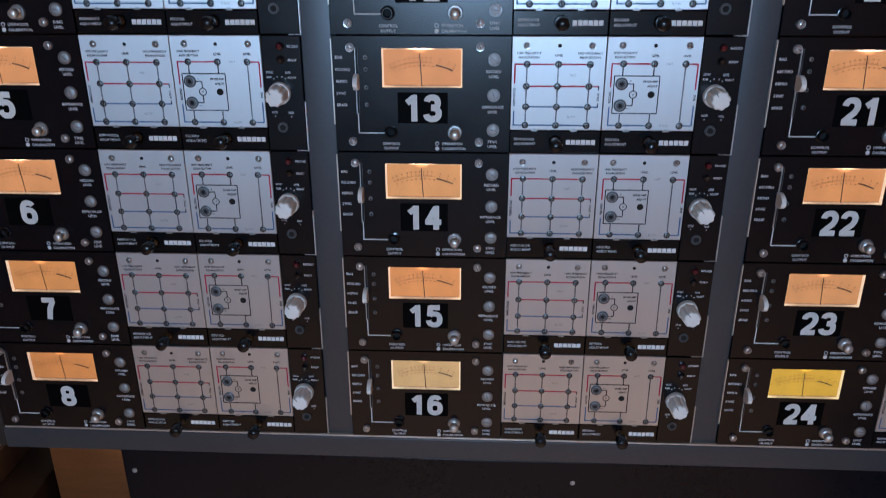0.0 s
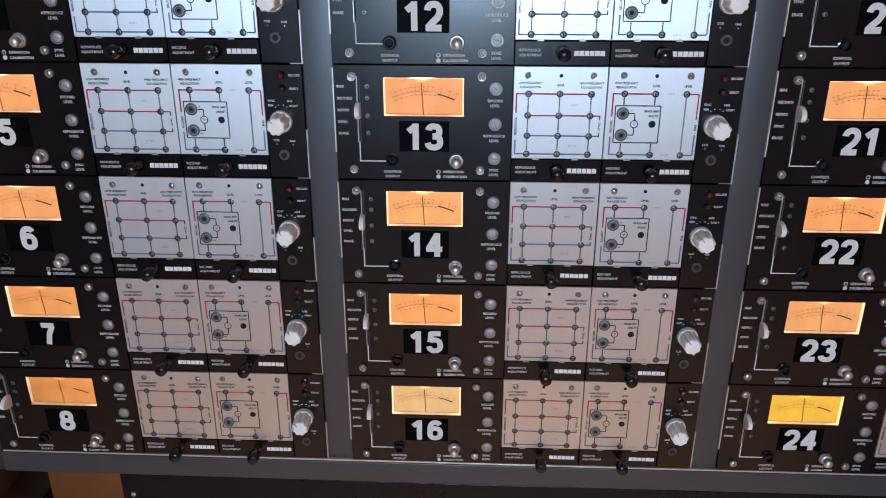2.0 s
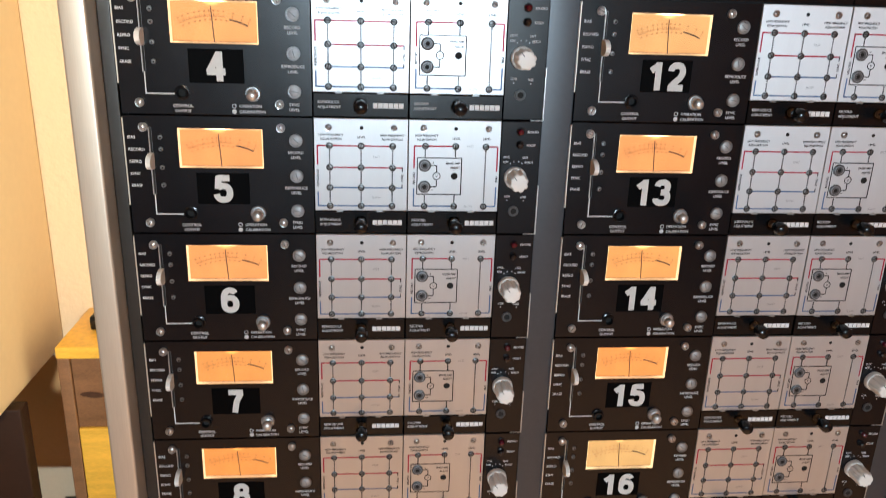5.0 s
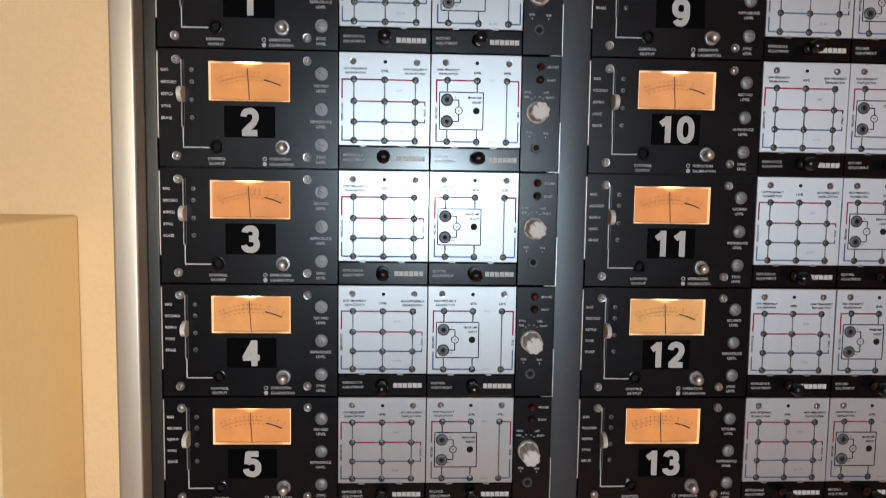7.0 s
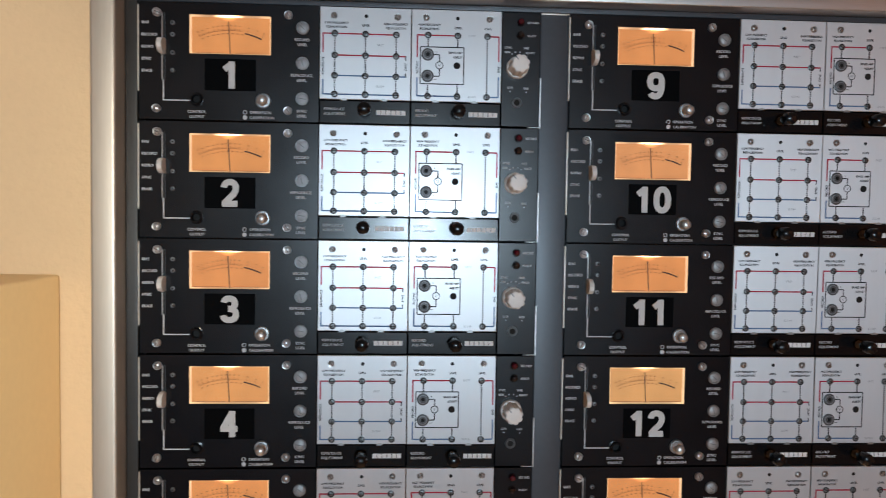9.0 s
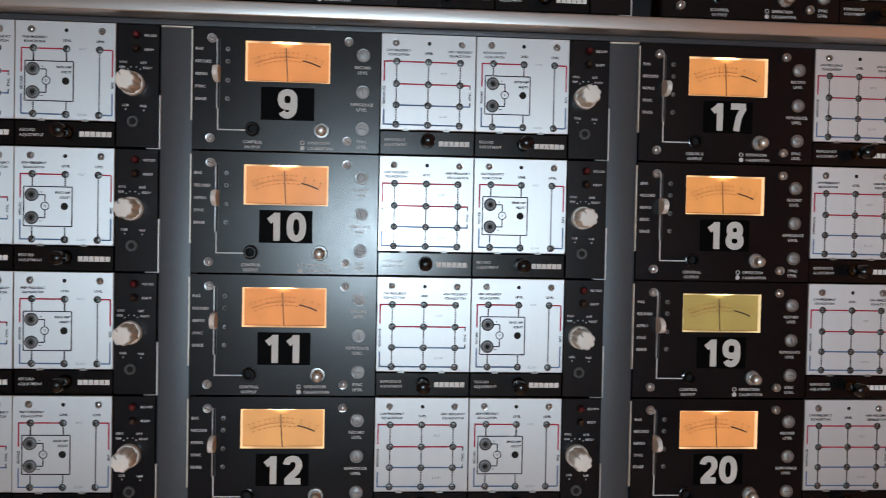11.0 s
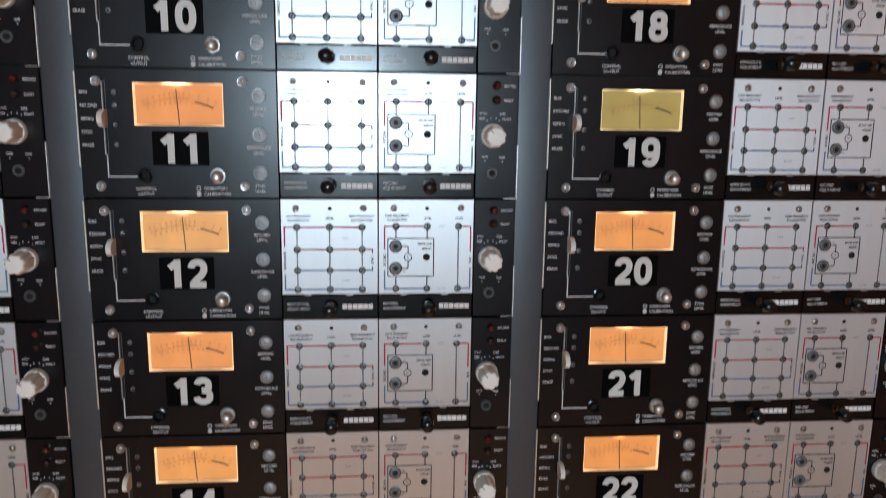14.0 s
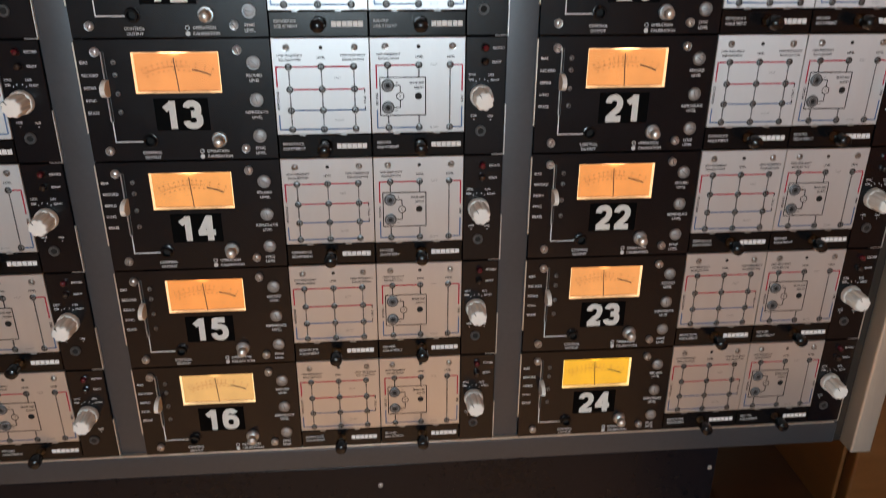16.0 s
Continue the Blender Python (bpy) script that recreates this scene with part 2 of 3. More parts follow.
class Shape:
    def __init__(self):
        self.verts, self.faces, self.mats, self.slots = [], [], [], []

    def slot(self, mat):
        if mat not in self.slots:
            self.slots.append(mat)
        return self.slots.index(mat)

    def add(self, pts, faces, mat):
        k, s = len(self.verts), self.slot(mat)
        self.verts += pts
        for f in faces:
            self.faces.append([k + i for i in f])
            self.mats.append(s)

    def box(self, u0, v0, u1, v1, o0, o1, mat, ch=0.0):
        c = min(ch, (u1 - u0) / 2.1, (v1 - v0) / 2.1)
        p = [(u0, v0, o0), (u1, v0, o0), (u1, v1, o0), (u0, v1, o0), (u0, v0, o1 - c), (u1, v0, o1 - c), (u1, v1, o1 - c), (u0, v1, o1 - c)]
        f = [(0, 1, 2, 3), (0, 4, 5, 1), (1, 5, 6, 2), (2, 6, 7, 3), (3, 7, 4, 0)]
        if c:
            p += [(u0 + c, v0 + c, o1), (u1 - c, v0 + c, o1), (u1 - c, v1 - c, o1), (u0 + c, v1 - c, o1)]
            f += [(4, 8, 9, 5), (5, 9, 10, 6), (6, 10, 11, 7), (7, 11, 8, 4), (8, 11, 10, 9)]
        else:
            f += [(4, 7, 6, 5)]
        self.add(p, f, mat)

    def lathe(self, u, v, profile, mat, n=18, lobes=0, depth=0.0, start=0.0):
        """Turns a profile of (radius, out) round the axis at u, v; lobes cut flutes."""
        pts, faces, rings = [], [], []
        for r, o in profile:
            if r <= 0:
                rings.append([len(pts)])
                pts.append((u, v, o))
                continue
            ring = []
            for i in range(n):
                a = start + math.tau * i / n
                q = r * (1 - depth * (0.5 + 0.5 * math.cos(lobes * a)) ** 2) if lobes else r
                ring.append(len(pts))
                pts.append((u + q * math.cos(a), v + q * math.sin(a), o))
            rings.append(ring)
        for a, b in zip(rings, rings[1:]):
            for i in range(n):
                j = (i + 1) % n
                if len(a) == 1:
                    faces.append((a[0], b[j], b[i]))
                elif len(b) == 1:
                    faces.append((a[i], a[j], b[0]))
                else:
                    faces.append((a[i], a[j], b[j], b[i]))
        self.add(pts, faces, mat)

    def line(self, a, b, wide, o, mat):
        """A flat printed line from a to b."""
        du, dv = b[0] - a[0], b[1] - a[1]
        k = wide / 2 / max(1e-6, math.hypot(du, dv))
        nu, nv = -dv * k, du * k
        self.add([(a[0] + nu, a[1] + nv, o), (a[0] - nu, a[1] - nv, o), (b[0] - nu, b[1] - nv, o), (b[0] + nu, b[1] + nv, o)], [(0, 3, 2, 1)], mat)

    def path(self, pts, wide, o, mat):
        for a, b in zip(pts, pts[1:]):
            self.line(a, b, wide, o, mat)

    def dots(self, a, b, step, size, o, mat):
        length = math.hypot(b[0] - a[0], b[1] - a[1])
        n = int(length / step)
        for i in range(n + 1):
            k = (i + 0.5) / (n + 1)
            u, v = a[0] + (b[0] - a[0]) * k, a[1] + (b[1] - a[1]) * k
            self.line((u, v - size / 2), (u, v + size / 2), size * 0.85, o, mat)

    def ring(self, u, v, r, wide, o, mat, n=20):
        pts = [(u + r * math.cos(math.tau * i / n), v + r * math.sin(math.tau * i / n)) for i in range(n + 1)]
        self.path(pts, wide, o, mat)

    def text(self, words, u, v, size, o, mat, align="CENTER", turn=0.0, bold=0.0, squeeze=1.0):
        """Lettering whose capitals are centred on v."""
        pts, faces = letters(words, align, bold)
        c, s = math.cos(turn), math.sin(turn)
        out = []
        for x, y in pts:
            x, y = x * size * squeeze, (y - 0.345) * size
            out.append((u + x * c - y * s, v - (x * s + y * c), o))
        self.add(out, faces, mat)


LETTERS = {}


def letters(words, align, bold):
    key = (words, align, bold)
    if key not in LETTERS:
        data = bpy.data.curves.new("lettering", "FONT")
        data.body, data.align_x, data.resolution_u, data.offset = words, align, 4 if words.isdigit() else 2, bold
        ob = bpy.data.objects.new("lettering", data)
        me = bpy.data.meshes.new_from_object(ob)
        LETTERS[key] = [(p.co.x, p.co.y) for p in me.vertices], [tuple(p.vertices) for p in me.polygons]
        bpy.data.objects.remove(ob)
        bpy.data.curves.remove(data)
        bpy.data.meshes.remove(me)
    return LETTERS[key]


def mesh_of(name, shape, at=(0, 0, 0), smooth=35):
    me = bpy.data.meshes.new(name)
    me.from_pydata([((u - at[0]) / 1000, -(o - at[2]) / 1000, -(v - at[1]) / 1000) for u, v, o in shape.verts], [], shape.faces)
    for m in shape.slots:
        me.materials.append(m)
    me.polygons.foreach_set("material_index", shape.mats)
    me.polygons.foreach_set("use_smooth", [True] * len(me.polygons))
    me.set_sharp_from_angle(angle=radians(smooth))
    me.update()
    return me


def part(name, shape, parent, label="", at=(0, 0, 0)):
    """One mesh under a thing or a part; at is its own origin in panel coordinates."""
    ob = new(name, mesh_of(name, shape, at) if isinstance(shape, Shape) else shape)
    ob.parent = parent
    base = parent.get("origin", (0, 0, 0))
    ob.location = ((at[0] - base[0]) / 1000, -(at[2] - base[2]) / 1000, -(at[1] - base[1]) / 1000)
    if any(at):
        ob["origin"] = at
    if label:
        tagged(ob, label)
    return ob


def thing(name, label, category, group=""):
    ob = new(name)
    ob.empty_display_size = 0.02
    return tagged(ob, label, category, group)


def screw_head(u, v, r, o, mat, turn=0.6):
    s = Shape()
    s.lathe(u, v, [(r, -0.3), (r, o + 0.18 * r), (r * 0.90, o + 0.28 * r), (r * 0.80, o + 0.27 * r), (r * 0.74, o + 0.10 * r)], mat, 18)
    s.lathe(u, v, [(r * 0.75, o + 0.08 * r), (r * 0.66, o + 0.10 * r)], M_SOCKET, 18)
    s.lathe(u, v, [(r * 0.66, o + 0.08 * r), (r * 0.64, o + 0.30 * r), (r * 0.45, o + 0.42 * r), (0, o + 0.45 * r)], mat, 16)
    c, k = math.cos(turn) * r * 0.6, math.sin(turn) * r * 0.6
    s.line((u - c, v - k), (u + c, v + k), r * 0.2, o + 0.46 * r, M_SOCKET)
    return s


# ---- one channel: meter panel, two cards and a switch panel ----
U0, U1, V0, V1 = 1.5, 128.2, -0.9, 81.9
WIN = (36.6, 7.4, 94.0, 34.9)


def build_meter_panel():
    root = thing("meter_panel", "black meter panel with a lit orange level meter and white lettering", "meter panel", "meter panels")
    s = Shape()
    a, b, c, d = WIN
    us, vs = (U0, a, c, U1), (V0, b, d, V1)
    grid = [(u, v, 0.0) for v in vs for u in us]
    quads = [(j * 4 + i, j * 4 + 4 + i, j * 4 + 5 + i, j * 4 + 1 + i) for j in range(3) for i in range(3) if (i, j) != (1, 1)]
    s.add(grid, quads, M_PANEL)
    rim = [(U0, V0), (U1, V0), (U1, V1), (U0, V1)]
    s.add([(*p, 0.0) for p in rim] + [(*p, -6.0) for p in rim], [(i, (i + 1) % 4, 4 + (i + 1) % 4, 4 + i) for i in range(4)], M_PANEL)
    hole = [(a, b), (c, b), (c, d), (a, d)]
    s.add([(*p, 0.0) for p in hole] + [(*p, -2.8) for p in hole], [(i, 4 + i, 4 + (i + 1) % 4, (i + 1) % 4) for i in range(4)], M_BLACK)
    part("faceplate", s, root)

    # level meter
    s = Shape()
    w = 1.15
    inner = [(a + w, b + w * 0.9), (c - w, b + w * 0.9), (c - w, d - w * 0.8), (a + w, d - w * 0.8)]
    s.add([(*p, -0.5) for p in hole] + [(*p, -2.5) for p in inner], [(i, 4 + i, 4 + (i + 1) % 4, (i + 1) % 4) for i in range(4)], M_RIM)
    meter = part("level_meter", s, root, "backlit level meter with a glowing rim")
    s = Shape()
    s.add([(a + 1, b + 1, -2.6), (c - 1, b + 1, -2.6), (c - 1, d - 1, -2.6), (a + 1, d - 1, -2.6)], [(0, 3, 2, 1)], M_FACE)
    part("dial", s, meter, "orange backlit paper dial")
    s = Shape()
    cu, cv, rad = 65.3, 70.0, 52.5

    def arc(k, r):
        t = k * 0.455
        return cu + r * math.sin(t), cv - r * math.cos(t)
    for i in range(24):
        s.line(arc(-0.95 + i * 0.052, rad), arc(-0.95 + (i + 1) * 0.052, rad), 0.28, -2.5, M_DIALFAINT)
    for k in (-0.95, -0.82, -0.66, -0.5, -0.37, -0.24, -0.12, 0.0, 0.12, 0.25, 0.5, 0.75, 0.95):
        s.line(arc(k, rad), arc(k, rad + 1.9), 0.34, -2.5, M_DIALFAINT)
        s.line(arc(k - 0.02, rad + 3.4), arc(k + 0.025, rad + 3.4), 0.9, -2.5, M_DIALFAINT)
    for i in range(26):
        s.line(arc(-0.95 + i * 0.052, rad), arc(-0.95 + i * 0.052, rad + 1.1), 0.25, -2.5, M_DIALFAINT)
    for k in (-0.9, -0.72, -0.55, -0.4, -0.25, -0.1, 0.05, 0.2, 0.35):
        s.line(arc(k - 0.03, rad - 2.2), arc(k + 0.03, rad - 2.2), 0.8, -2.5, M_DIALFAINT)
    for i in range(8):
        s.line(arc(0.42 + i * 0.068, rad - 1.0), arc(0.42 + (i + 1) * 0.068, rad - 1.0), 0.95, -2.48, M_DIAL)
    part("scale_marks", s, meter, "faded brown scale marks with a thick arc")
    s = Shape()
    s.line((65.0, 34.7), (63.6, 11.2), 0.66, -2.0, M_NEEDLE)
    part("needle", s, meter, "thin brown needle")
    s = Shape()
    hub = [(65.3 + 2.2 * math.cos(t), 34.9 - 0.9 * math.sin(t), -1.9) for t in [math.pi * i / 10 for i in range(11)]]
    s.add(hub, [tuple(range(11))], M_DIALFAINT)
    s.path([(39, 33.6), (62, 33.6)], 0.3, -2.45, M_DIALFAINT)
    s.path([(68, 33.6), (91.5, 33.6)], 0.3, -2.45, M_DIALFAINT)
    part("needle_hub", s, meter, "brown half-round needle hub")
    s = Shape()
    s.box(a, b, c, d, -0.45, -0.15, M_PANE)
    pane = part("window_pane", s, meter, "clear meter window")
    pane.visible_shadow = False

    # number plate
    s = Shape()
    s.box(47.4, 38.4, 83.6, 60.8, -0.2, 0.35, M_PLATE, 0.2)
    part("number_plate", s, root, "matt black number plate")

    # four fixing screws
    for u, v, turn in ((14.4, 6.8, 0.4), (106.6, 6.2, 1.2), (13.8, 74.4, 2.0), (106.4, 74.2, 0.9)):
        part("screw", screw_head(u, v, 3.0, 1.6, M_SCREW, turn), root, "domed nickel screw")

    # slider
    s = Shape()
    s.box(17.3, 6.8, 19.7, 54.2, -0.2, 0.10, M_SOCKET)
    s.box(17.5, 7.0, 18.1, 54.0, -0.2, 1.3, M_TOGGLE, 0.15)
    s.box(18.25, 7.2, 19.4, 53.8, -0.2, 0.14, M_HOLE)
    part("slider_slot", s, root, "dark slot with a grey metal lip")
    s = Shape()
    prof = [(-5.2, 0), (-5.4, 4.0), (-4.6, 8.0), (-2.8, 11.0), (-0.4, 12.2), (2.4, 11.4), (4.6, 8.6), (5.6, 4.6), (5.4, 0)]
    n = len(prof)
    lever = [(16.9, 31.2 + v, o) for v, o in prof] + [(20.2, 31.2 + v, o) for v, o in prof]
    s.add(lever, [tuple(range(n)), tuple(range(2 * n - 1, n - 1, -1))] + [(i, n + i, n + i + 1, i + 1) for i in range(n - 1)], M_WHITE)
    part("slider_lever", s, root, "white plastic slider lever")
    for v in (13.7, 22.0, 34.8, 47.3):
        s = Shape()
        s.lathe(25.0, v, [(1.7, -0.2), (1.7, 0.7), (1.2, 1.2), (0, 1.3)], M_RING, 12)
        s.lathe(25.2, v + 0.1, [(0.7, 1.31), (0, 1.33)], M_HOLE, 8)
        part("indicator", s, root, "small grey indicator")

    # three level controls
    for v, turn in ((14.9, 0.7), (40.1, 1.3), (65.4, 0.2)):
        s = Shape()
        s.lathe(116.6, v, [(4.7, -0.2), (4.7, 0.9), (4.2, 1.3), (3.7, 1.3), (3.4, 0.7)], M_RIMRING, 22)
        part("level_control_ring", s, root, "nickel ring")
        s = Shape()
        s.lathe(116.6, v, [(3.4, 0.2), (3.3, 0.9), (2.9, 1.1), (0, 1.12)], M_CONTROL, 18)
        c_, k_ = math.cos(turn) * 2.4, math.sin(turn) * 2.4
        s.line((116.6 - c_, v - k_), (116.6 + c_, v + k_), 0.4, 1.22, M_SOCKET)
        part("level_control", s, root, "grey slotted control")

    # output socket and toggle switch
    s = Shape()
    s.lathe(42.0, 67.5, [(5.0, -0.2), (5.0, 0.8)], M_SOCKET, 6)
    s.lathe(42.0, 67.5, [(5.0, 0.8), (4.2, 1.0), (4.2, 3.4), (3.8, 4.0), (3.0, 4.0), (2.6, 3.2), (2.4, -1.0)], M_BLACK, 22)
    s.lathe(42.0, 67.5, [(2.5, 0.1), (0, 0.1)], M_HOLE, 14)
    part("output_socket", s, root, "black round output socket")
    s = Shape()
    s.lathe(88.8, 67.4, [(5.4, -0.2), (5.4, 1.0), (4.9, 1.5), (3.6, 1.6)], M_RIMRING, 24)
    s.lathe(88.8, 67.4, [(3.9, 0.8), (3.9, 2.6), (3.2, 3.2), (2.0, 3.4), (1.8, 2.6)], M_CHROME, 20)
    switch = part("toggle_switch", s, root, "nickel toggle switch")
    s = Shape()
    for i in range(4):
        k = i / 3
        s.lathe(88.8 + 0.2 * k, 67.4 + 0.5 * k, [(1.9 + 1.0 * k, 2.2 + 3.2 * k), (2.5 + 0.9 * k, 2.7 + 3.2 * k), (2.5 + 0.9 * k, 3.2 + 3.2 * k), (2.0 + 0.9 * k, 3.7 + 3.2 * k)], M_TOGGLE, 16)
    s.lathe(89.0, 67.9, [(2.8, 6.0), (3.5, 6.6), (3.6, 7.6), (3.1, 8.6), (1.9, 9.3), (0, 9.5)], M_TOGGLE, 18)
    part("toggle", s, switch, "rounded nickel toggle")

    # printed line and lettering
    o = 0.14
    s = Shape()
    s.path([(18.5, 54.0), (18.5, 68.75)], 0.9, o, M_INK)
    s.path([(18.05, 68.3), (37.2, 68.3)], 0.9, o, M_INK)
    part("guide_line", s, root, "white printed guide line")
    for words, v in (("BIAS", 13.8), ("RECORD", 22.3), ("REPRO", 30.8), ("SYNC", 39.3), ("ERASE", 47.7)):
        s = Shape()
        s.text(words, 3.2, v, 2.75, o, M_INK, "LEFT", bold=0.02)
        part("caption", s, root, "white printed caption")
    for words, u, v in ((("CONTROL", "OUTPUT"), 42, 76.2), (("RECORD", "LEVEL"), 116.3, 23.3), (("REPRODUCE", "LEVEL"), 116, 48.7), (("SYNC", "LEVEL"), 116.3, 74.2)):
        s = Shape()
        for i, word in enumerate(words):
            s.text(word, u, v + i * 3.5, 2.75, o, M_INK, bold=0.02)
        part("caption", s, root, "white printed caption")
    for words, v in (("OPERATION", 75.9), ("CALIBRATION", 79.6)):
        s = Shape()
        s.text(words, 79.2, v, 2.75, o, M_INK, "LEFT", bold=0.02)
        if words == "OPERATION":
            s.ring(75.9, v, 1.3, 0.55, o, M_INK, 14)
        else:
            s.lathe(75.9, v, [(1.6, o), (0, o + 0.01)], M_INK, 14)
        part("caption", s, root, "white printed caption with a round mark")
    # bare metal edge
    s = Shape()
    s.box(0.2, 1.0, 1.3, 62.0, -4, -0.4, M_SILVER, 0.2)
    part("metal_edge", s, root, "bare aluminium edge")
    return root


def logo_blocks(s, u, v, o):
    """A maker's mark as plain white blocks on one thin line."""
    us = [u + i * 3.6 + d for i in range(6) for d in (0.0, 3.15)]
    vs = [v - 1.75, v + 1.5, v + 1.75]
    pts = [(a, b, o) for b in vs for a in us]
    cells = [(i, j) for j in range(2) for i in range(11) if j or i % 2 == 0]
    s.add(pts, [(j * 12 + i, j * 12 + 12 + i, j * 12 + 13 + i, j * 12 + 1 + i) for i, j in cells], M_MARK)


def trimmer(u, v, turn):
    s = Shape()
    s.lathe(u, v, [(2.55, -0.3), (2.55, 0.28), (2.2, 0.4), (1.95, 0.38), (1.85, -0.3)], M_RING, 16)
    s.lathe(u, v, [(1.86, 0.05), (1.3, 0.22), (0, 0.24)], M_RING, 12)
    c, k = math.cos(turn) * 1.7, math.sin(turn) * 1.7
    s.line((u - c, v - k), (u + c, v + k), 0.6, 0.3, M_HOLE)
    s.ring(u, v, 1.95, 0.62, 0.42, M_HOLE, 14)
    return s


def card_base(root, u0, u1, caption, knob_u, logo_u):
    s = Shape()
    s.box(u0, -1.1, u1, 65.0, -2.0, 0.0, M_CARD, 0.35)
    part("faceplate", s, root, "brushed aluminium faceplate")
    s = Shape()
    s.box(u0 + 0.2, 66.0, u1 - 0.2, V1, -4.0, -0.6, M_STRIP, 0.25)
    strip = part("handle_strip", s, root, "black strip with white caption")
    s = Shape()
    s.text(caption, u0 + 3.0, 71.9, 2.6, -0.46, M_INK, "LEFT", bold=0.01)
    s.text("ADJUSTMENT", u0 + 3.0, 75.3, 2.6, -0.46, M_INK, "LEFT", bold=0.01)
    part("caption", s, strip, "white printed caption")
    s = Shape()
    logo_blocks(s, logo_u, 74.0, -0.42)
    part("maker_mark", s, strip, "white maker's mark")
    s = Shape()
    v = 73.2
    s.lathe(knob_u, v, [(3.0, -0.8), (3.0, 0.6), (1.35, 0.9), (1.25, 7.0)], M_SOCKET, 14)
    s.lathe(knob_u, v, [(1.25, 6.6), (3.9, 7.2), (4.7, 8.6), (4.8, 15.0), (4.4, 17.0), (3.2, 17.9), (0, 18.1)], M_BLACK, 22)
    part("pull_knob", s, root, "glossy black pull knob on a metal stem")
    for u in (u0 + 17.5, u0 + 46.0):
        s = Shape()
        pts = [(u + 2.3 * math.cos(t), 65.9 - 1.9 * math.sin(t)) for t in [math.pi * i / 8 for i in range(9)]]
        s.add([(*p, 0.25) for p in pts] + [(*p, -1.0) for p in pts], [tuple(range(9))] + [(i, 9 + i, 10 + i, i + 1) for i in range(8)], M_DULL)
        part("spring_tab", s, root, "small metal spring tab")


def build_reproduce_card():
    root = thing("reproduce_card", "silver reproduce adjustment card with red and blue printed lines", "card", "reproduce cards")
    card_base(root, 128.9, 194.4, "REPRODUCE", 161.6, 169.8)
    cols, rows, o = (139.6, 161.6, 183.7), (18.0, 33.4, 48.0, 61.4), 0.13
    for u, turn in ((139.0, 0.9), (184.6, 1.4)):
        part("screw", screw_head(u, 5.2, 2.5, 0, M_FLATSCREW, turn), root, "slotted nickel screw")
    s = Shape()
    s.lathe(162.0, 5.2, [(1.35, 0.12), (0, 0.13)], M_HOLE, 14)
    part("adjustment_hole", s, root, "small hole drawn as a flat dark disc")
    for j, v in enumerate(rows):
        for i, u in enumerate(cols):
            part("trimmer", trimmer(u, v, (i * 1.7 + j * 0.9) % 3.1), root, "slotted trimmer")
    s = Shape()
    for j, (v, ink) in enumerate(zip(rows, (M_RED, M_RED, M_BLUE, M_BLUE))):
        s.line((131.2 if j in (0, 3) else cols[0], v), (190.7 if j in (1, 2) else cols[2], v), 1.0, o, ink)
    s.line((131.2, 17.6), (131.2, 31.5), 1.0, o, M_RED)
    s.line((131.2, 51.0), (131.2, 61.8), 1.0, o, M_BLUE)
    s.line((190.7, 33.0), (190.7, 36.2), 0.8, o, M_PRINT)
    s.line((190.7, 45.4), (190.7, 48.4), 0.8, o, M_PRINT)
    for u in cols:
        for a, b in zip(rows, rows[1:]):
            s.dots((u, a + 2.6), (u, b - 2.6), 1.75, 1.15, o, M_PRINT)
    for u, words in ((140.8, "LOW FREQUENCY"), (183.4, "HIGH FREQUENCY")):
        s.text(words, u, 10.3, 2.15, o, M_PRINT, squeeze=0.95, bold=0.032)
        s.text("EQUALIZATION", u, 13.2, 2.15, o, M_PRINT, squeeze=0.95, bold=0.032)
    s.text("LEVEL", 161.8, 11.8, 2.15, o, M_PRINT, bold=0.032)
    s.text("REPRODUCE", 131.2, 41.2, 2.2, o, M_PRINT, turn=math.pi / 2, bold=0.032)
    s.text("SYNC", 190.7, 40.8, 2.2, o, M_PRINT, turn=math.pi / 2, bold=0.032)
    s.text("FAST", 172.4, 25.6, 2.2, o, M_FAINT)
    s.text("SLOW", 172.4, 55.2, 2.2, o, M_FAINT)
    part("printed_diagram", s, root, "red, blue and black printed diagram")
    return root


